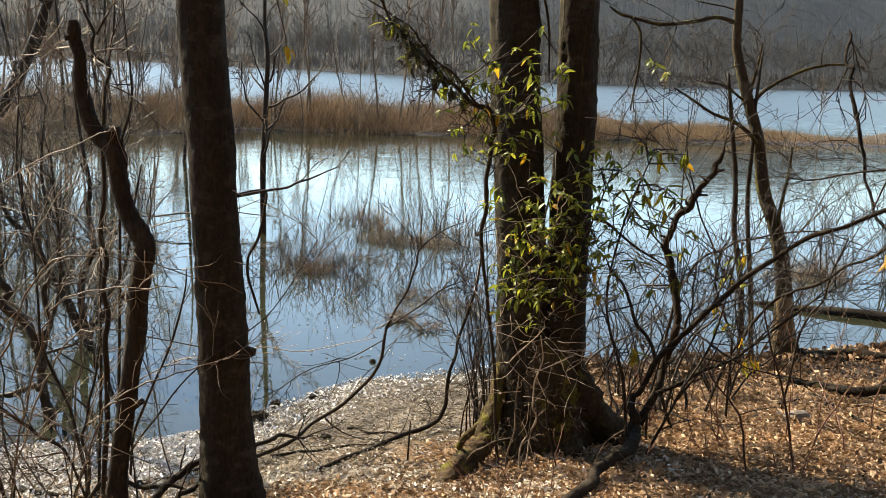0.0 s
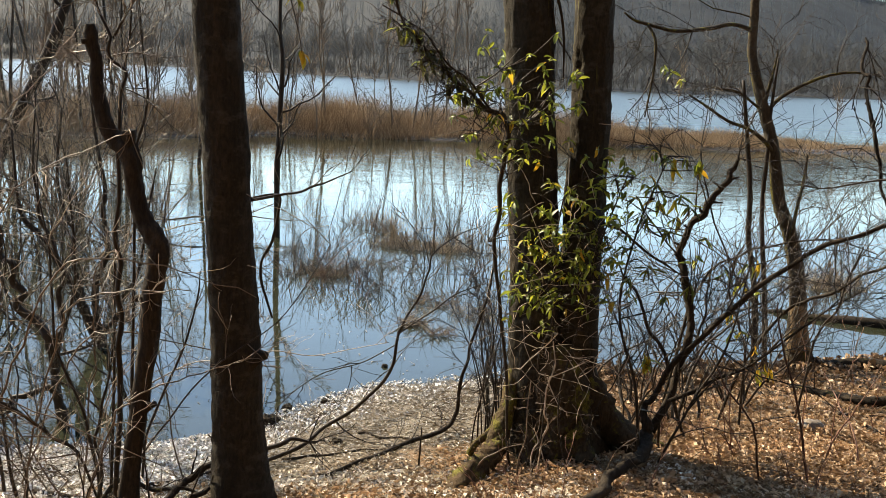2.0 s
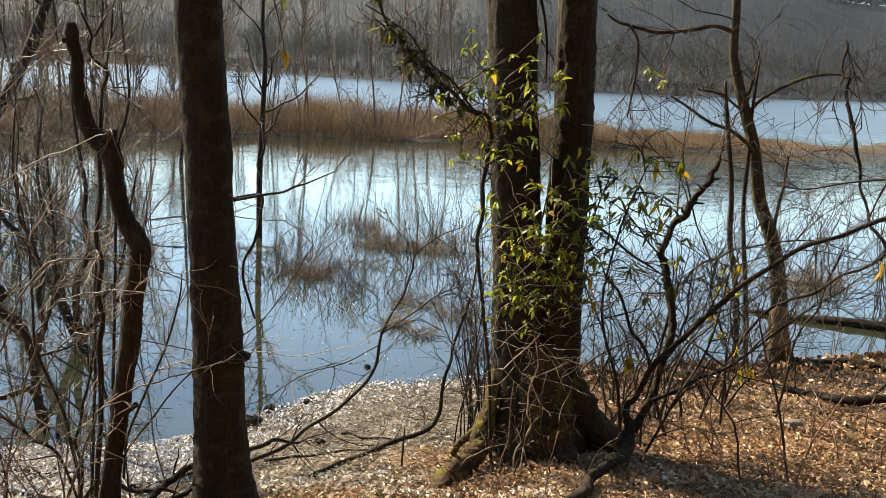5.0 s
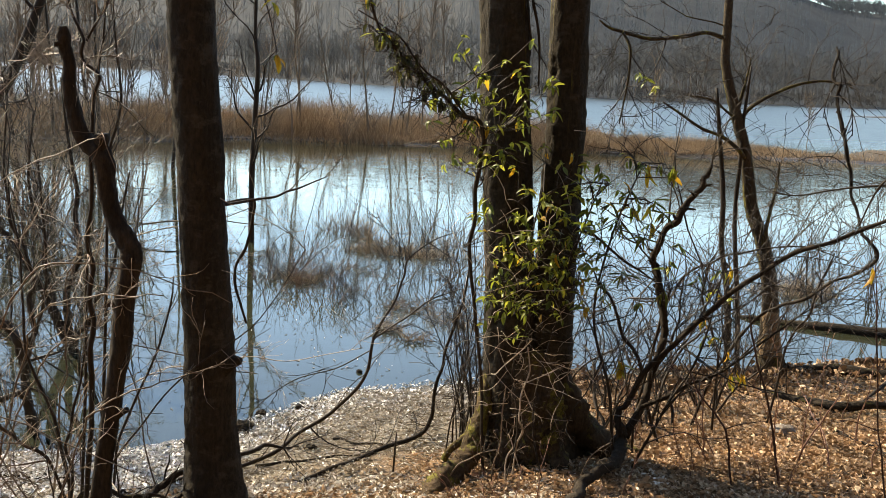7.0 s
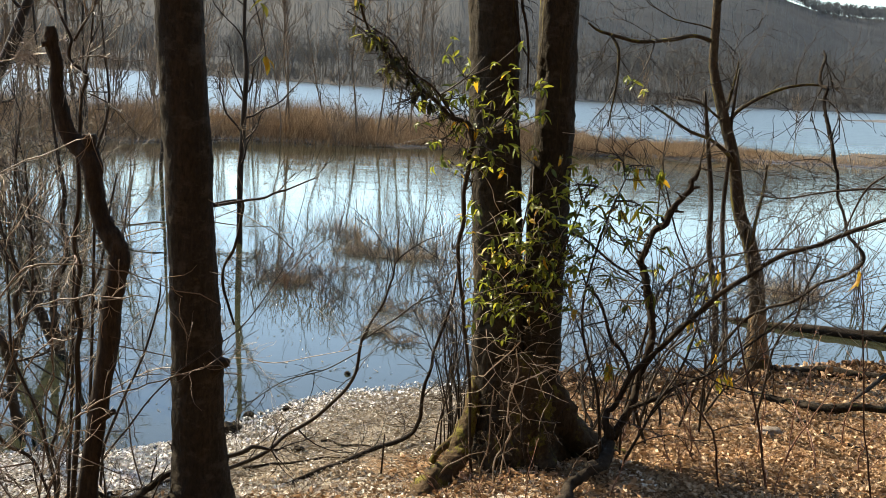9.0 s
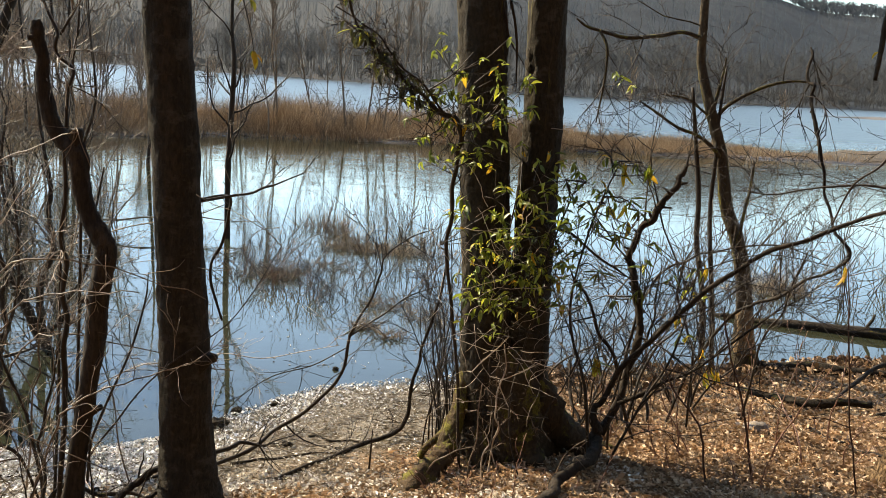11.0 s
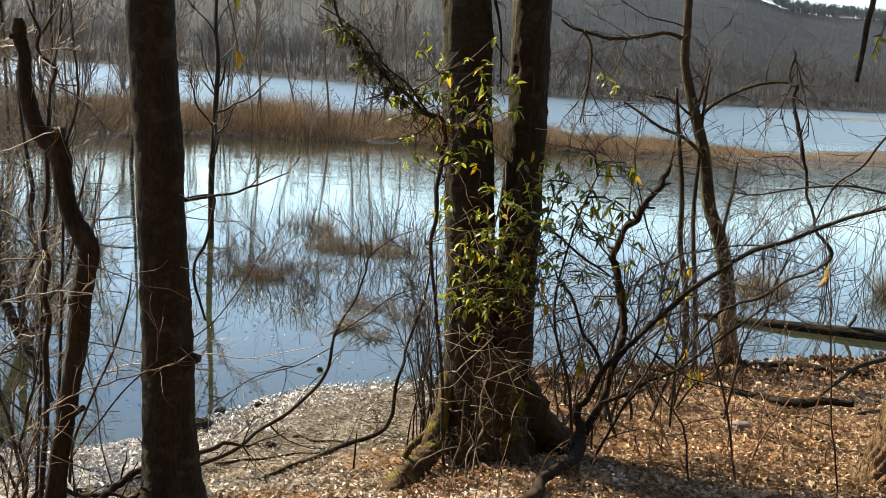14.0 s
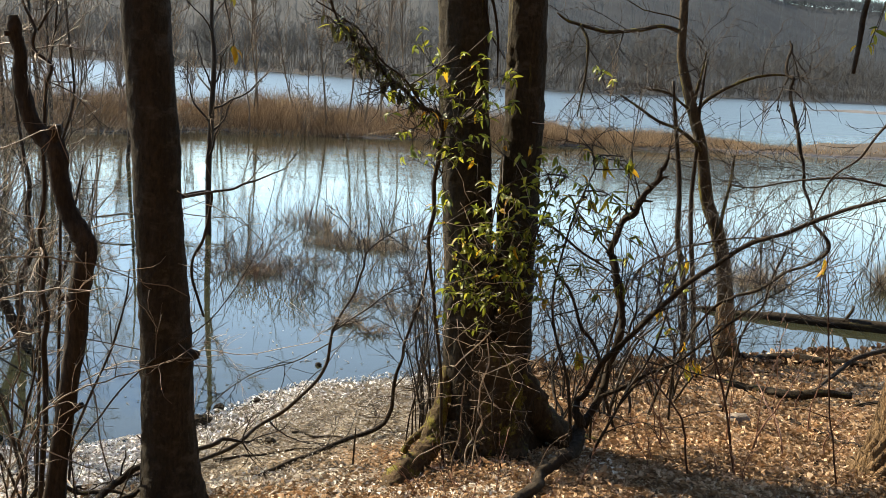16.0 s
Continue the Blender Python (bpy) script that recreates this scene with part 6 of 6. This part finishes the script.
n = 1000
x = rng.uniform(120, 310, n)
y = np.interp(x, FAR_X, FAR_Y) + rng.uniform(205, 262, n)
far_woods("ridge_woods", "woods along the crest of the far hill, haze blue in their colour", x, y, 6.0, 12, 27, M_HILL_HAZE, 2, 0.012, 4.0)

# three stands of trees out of view, added only to cut down skylight
n = 420
x, y = rng.uniform(-40, 40, n), rng.uniform(-42, -4, n)
far_woods("bank_woods", "unseen leafless woods added on the slope behind to block skylight", x, y, 15.0, 10, 17, M_FAR, 2)

n = 70
x, y = rng.uniform(6.5, 24, n), rng.uniform(-6, 6, n)
far_woods("bank_woods", "unseen leafless woods added on the right to block skylight", x, y, 14.0, 16, 18, M_FAR)
n = 45
x, y = rng.uniform(-9, 8, n), rng.uniform(-9, -1.5, n)
far_woods("bank_woods", "unseen leafless woods added close behind the viewpoint to block skylight", x, y, 14.0, 16, 19, M_FAR)

# ---- litter and washed-up debris ----


def litter(name, label, x, y, size, curl, mat, seed, lift=0.01, slim=(0.10, 0.32), toss=1.0):
    """Curled leaves lying at random on the ground."""
    r_ = np.random.default_rng(seed)
    n_ = len(x)
    s_ = size * r_.uniform(0.5, 1.3, n_)
    a, tilt, roll = r_.uniform(0, 2 * np.pi, n_), r_.normal(0, 0.42 * toss, n_), r_.normal(0, 0.6 * toss, n_)
    u = np.stack([np.cos(a) * np.cos(tilt), np.sin(a) * np.cos(tilt), np.sin(tilt)], 1)
    w = np.stack([-np.sin(a) * np.cos(roll), np.cos(a) * np.cos(roll), np.sin(roll)], 1)
    up = np.cross(u, w)
    c = np.c_[x, y, land(x, y) + lift * r_.uniform(0.3, 2.0, n_)]
    cu = (curl * r_.normal(0.6, 0.6, n_) * s_)[:, None]
    S = s_[:, None]
    wd = r_.uniform(*slim, n_)[:, None]
    v_ = np.stack([c - 0.5 * S * u + 0.5 * cu * up, c - 0.1 * S * u + wd * S * w + cu * up * 0.6, c + 0.5 * S * u + 0.4 * cu * up,
                   c - 0.1 * S * u - wd * S * w + cu * up * 0.6, c], 1).reshape(-1, 3)
    k_ = np.arange(n_)[:, None] * 5
    f_ = np.stack([k_ + (0, 4, 1), k_ + (1, 4, 2), k_ + (2, 4, 3), k_ + (3, 4, 0)], 1).reshape(-1, 3)
    return tagged(new(name, fast_mesh(name, v_, f_, mat, False)), label, "leaves", kind="stuff")


n = 250000
x, y = rng.uniform(-3.2, 5.6, n), rng.uniform(2.6, 9.6, n)
d = np.interp(x, SHORE_X, SHORE_Y) - y
dry = step(0.15, 1.0, d) * np.where(x < 0.9, 1 - step(5.2, 6.0, y - 0.5 * np.clip(x, -1, 1) + 0.3 * lattice(x * 2, y * 2, 11)), 1)
rim = step(-3.2, -2.4, x) * (1 - step(4.8, 5.6, x)) * step(2.6, 3.5, y)
keep = rng.random(n) < np.clip(dry, 0, 1) * (0.75 + 0.35 * lattice(x * 1.3, y * 1.3, 12)) * rim
litter("leaf_litter", "thick carpet of dry brown fallen leaves", x[keep], y[keep], 0.041, 0.6, M_LITTER, 8, 0.012, (0.07, 0.22), 0.7)
n = 22000
x, y = rng.uniform(-1.5, 5.4, n), rng.uniform(3.4, 9.0, n)
d = np.interp(x, SHORE_X, SHORE_Y) - y
keep = (d > 0.35) & (rng.random(n) < 0.6 + 0.5 * lattice(x * 1.5, y * 1.5, 31))
a, l = rng.uniform(0, 2 * np.pi, n), rng.uniform(0.03, 0.11, n)
base = np.c_[x, y, land(x, y) + rng.uniform(0.004, 0.022, n)]
tip = base + np.c_[np.cos(a) * l, np.sin(a) * l, rng.normal(0, 0.15, n) * l]
tagged(new("litter_stalks", fast_mesh("litter_stalks", *cones(base[keep], tip[keep], 0.0022), M_STRAW, False)), "dry stalks and twig bits among the fallen leaves", "litter", kind="stuff")
n = 36000
x, y = rng.uniform(-9, 11, n), rng.uniform(-9, 9, n)
d = np.interp(x, SHORE_X, SHORE_Y) - y
inside = (x > -2.6) & (x < 5.0) & (y > 3.2)
fade = np.clip(1.25 - np.hypot((x - 1) / 10, y / 10), 0, 1)
keep = (d > 0.5) & ~inside & (rng.random(n) < fade)
litter("leaf_litter", "thick carpet of dry brown fallen leaves higher on the bank", x[keep], y[keep], 0.06, 0.6, M_LITTER, 28)
n = 90000
x, y = rng.uniform(-4.2, 1.0, n), rng.uniform(4.6, 8.4, n)
d = np.interp(x, SHORE_X, SHORE_Y) - y
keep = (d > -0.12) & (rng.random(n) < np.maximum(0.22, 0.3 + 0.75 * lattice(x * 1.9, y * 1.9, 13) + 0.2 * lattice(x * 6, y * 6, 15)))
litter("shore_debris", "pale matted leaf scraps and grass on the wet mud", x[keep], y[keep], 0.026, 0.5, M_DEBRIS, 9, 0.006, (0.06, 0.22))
# dense near-white flakes paint the sun's glare over the wet mud
n = 170000
x, y = rng.uniform(-4.2, 0.8, n), rng.uniform(4.6, 8.5, n)
d = np.interp(x, SHORE_X, SHORE_Y) - y
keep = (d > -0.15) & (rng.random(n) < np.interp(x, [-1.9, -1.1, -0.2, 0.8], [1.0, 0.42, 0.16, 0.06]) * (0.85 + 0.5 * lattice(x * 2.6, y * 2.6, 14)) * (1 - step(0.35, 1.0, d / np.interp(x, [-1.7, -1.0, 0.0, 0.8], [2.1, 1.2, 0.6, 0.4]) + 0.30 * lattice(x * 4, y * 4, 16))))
litter("wet_leaves", "wet leaves along the muddy waterline, coloured near white as sun glare", x[keep], y[keep], 0.031, 0.35, M_GLARE_LEAF, 19, 0.012, (0.10, 0.35))
n = 8500
x = rng.uniform(1.0, 5.6, n)
d = 0.06 + np.abs(rng.normal(0, 0.38, n))
y = np.interp(x, SHORE_X, SHORE_Y) - d
keep = rng.random(n) < 0.55 + 0.8 * lattice(x * 2.2, y * 2.2, 61)
litter("drift_leaves", "dark sodden leaves washed up along the water's edge", x[keep], y[keep], 0.055, 1.0, M_SODDEN, 62, 0.03, (0.10, 0.30))
n = 8000
x, y = rng.uniform(-1.0, 1.5, n), rng.uniform(4.2, 5.75, n)
keep = rng.random(n) < 0.45 + 0.9 * lattice(x * 2.0, y * 2.0, 63)
litter("pale_leaves", "bleached dry leaves scattered before the twin trunks", x[keep], y[keep], 0.037, 0.6, M_BLEACHED, 64, 0.016, (0.12, 0.30))
n = 16000
x, y = rng.uniform(-2.6, 0.9, n), rng.uniform(4.4, 7.9, n)
d = np.interp(x, SHORE_X, SHORE_Y) - y
keep = (d > 0.05) & (rng.random(n) < 0.55 + 0.6 * lattice(x * 1.6, y * 1.6, 51))
a, l = rng.normal(0.2, 0.7, n), rng.uniform(0.03, 0.14, n)
base = np.c_[x, y, land(x, y) + rng.uniform(0.002, 0.010, n)]
tip = base + np.c_[np.cos(a) * l, np.sin(a) * l, rng.normal(0, 0.06, n) * l]
tagged(new("mud_straw", fast_mesh("mud_straw", *cones(base[keep], tip[keep], 0.0022), M_STRAW, False)), "flattened dead straw matted on the drying mud", "straw", kind="stuff")
# floating scraps, with extra pale ones modelled in place of white glints on the water
n = 420
x, y = rng.uniform(-2.2, 3.0, n), np.zeros(n)
y = np.interp(x, SHORE_X, SHORE_Y) + np.abs(rng.normal(0, 3.2, n)) + 0.05
z = np.full(n, 0.004)
base = np.c_[x, y, z]
tip = base + np.c_[rng.normal(0, 0.028, n), rng.normal(0, 0.028, n), np.abs(rng.normal(0, 0.012, n))]
tagged(new("floating_scraps", fast_mesh("floating_scraps", *cones(base, tip, 0.005), M_DEBRIS, False)), "leaf scraps floating on the still pool, many of them pale flecks for glints", "leaves", kind="stuff")

# ---- a hanging spray with yellow leaves over the pool ----
spray = thing("hanging_spray", (-1.15, 4.85, 3.35), "thin hanging twig with yellow leaves", "twig")
q_ = spline([(-1.18, 4.85, 3.35), (-1.0, 4.7, 3.25), (-0.82, 4.62, 3.05), (-0.75, 4.6, 2.85), (-0.73, 4.6, 2.74)], 20)
stem = part("stem", *Tubes().add(q_, np.linspace(0.006, 0.002, 21), 5).arrays(), M_STEM, spray)
leaf_whorl(spray, np.random.default_rng(91), (-0.73, 4.6, 2.74), 5, 0.6, 1.2, 0.6)
leaf_whorl(spray, np.random.default_rng(92), (-0.76, 4.6, 3.0), 4, 0.2, 1.0, 0.8)
moss_clump = thing("leafy_twig", (2.07, 8.80, 3.13), "drooping twig with small yellow-green leaves on the limb", "twig")
part("stem", *Tubes().add(spline([(2.07, 8.80, 3.13), (2.0, 8.7, 2.95), (1.9, 8.6, 2.78), (1.8, 8.58, 2.72)], 14), np.linspace(0.008, 0.003, 15), 5).arrays(), M_STEM, moss_clump)
for n_, p in enumerate([(1.81, 8.6, 2.8), (1.96, 8.6, 2.69), (1.88, 8.6, 2.76)]):
    leaf_whorl(moss_clump, np.random.default_rng(95 + n_), p, 5, 0.2, 0.4, 0.8)

# ---- yellow leaves by the hanging limb ----
r_ = np.random.default_rng(97)
tw = Tubes()
for p in ((2.44, 4.88, 3.02), (2.52, 4.92, 3.10), (2.40, 4.86, 2.94), (2.58, 4.95, 3.0)):
    tw.add(spline([(2.45, 4.86, 3.6), (2.5, 4.9, 3.3), p], 8), np.linspace(0.004, 0.002, 9), 4)
    leaf_whorl(furrowed, r_, p, 4, 0.5, 0.5, 0.6)
part("twig_spray", *tw.arrays(), M_STEM, furrowed, kind="stuff")
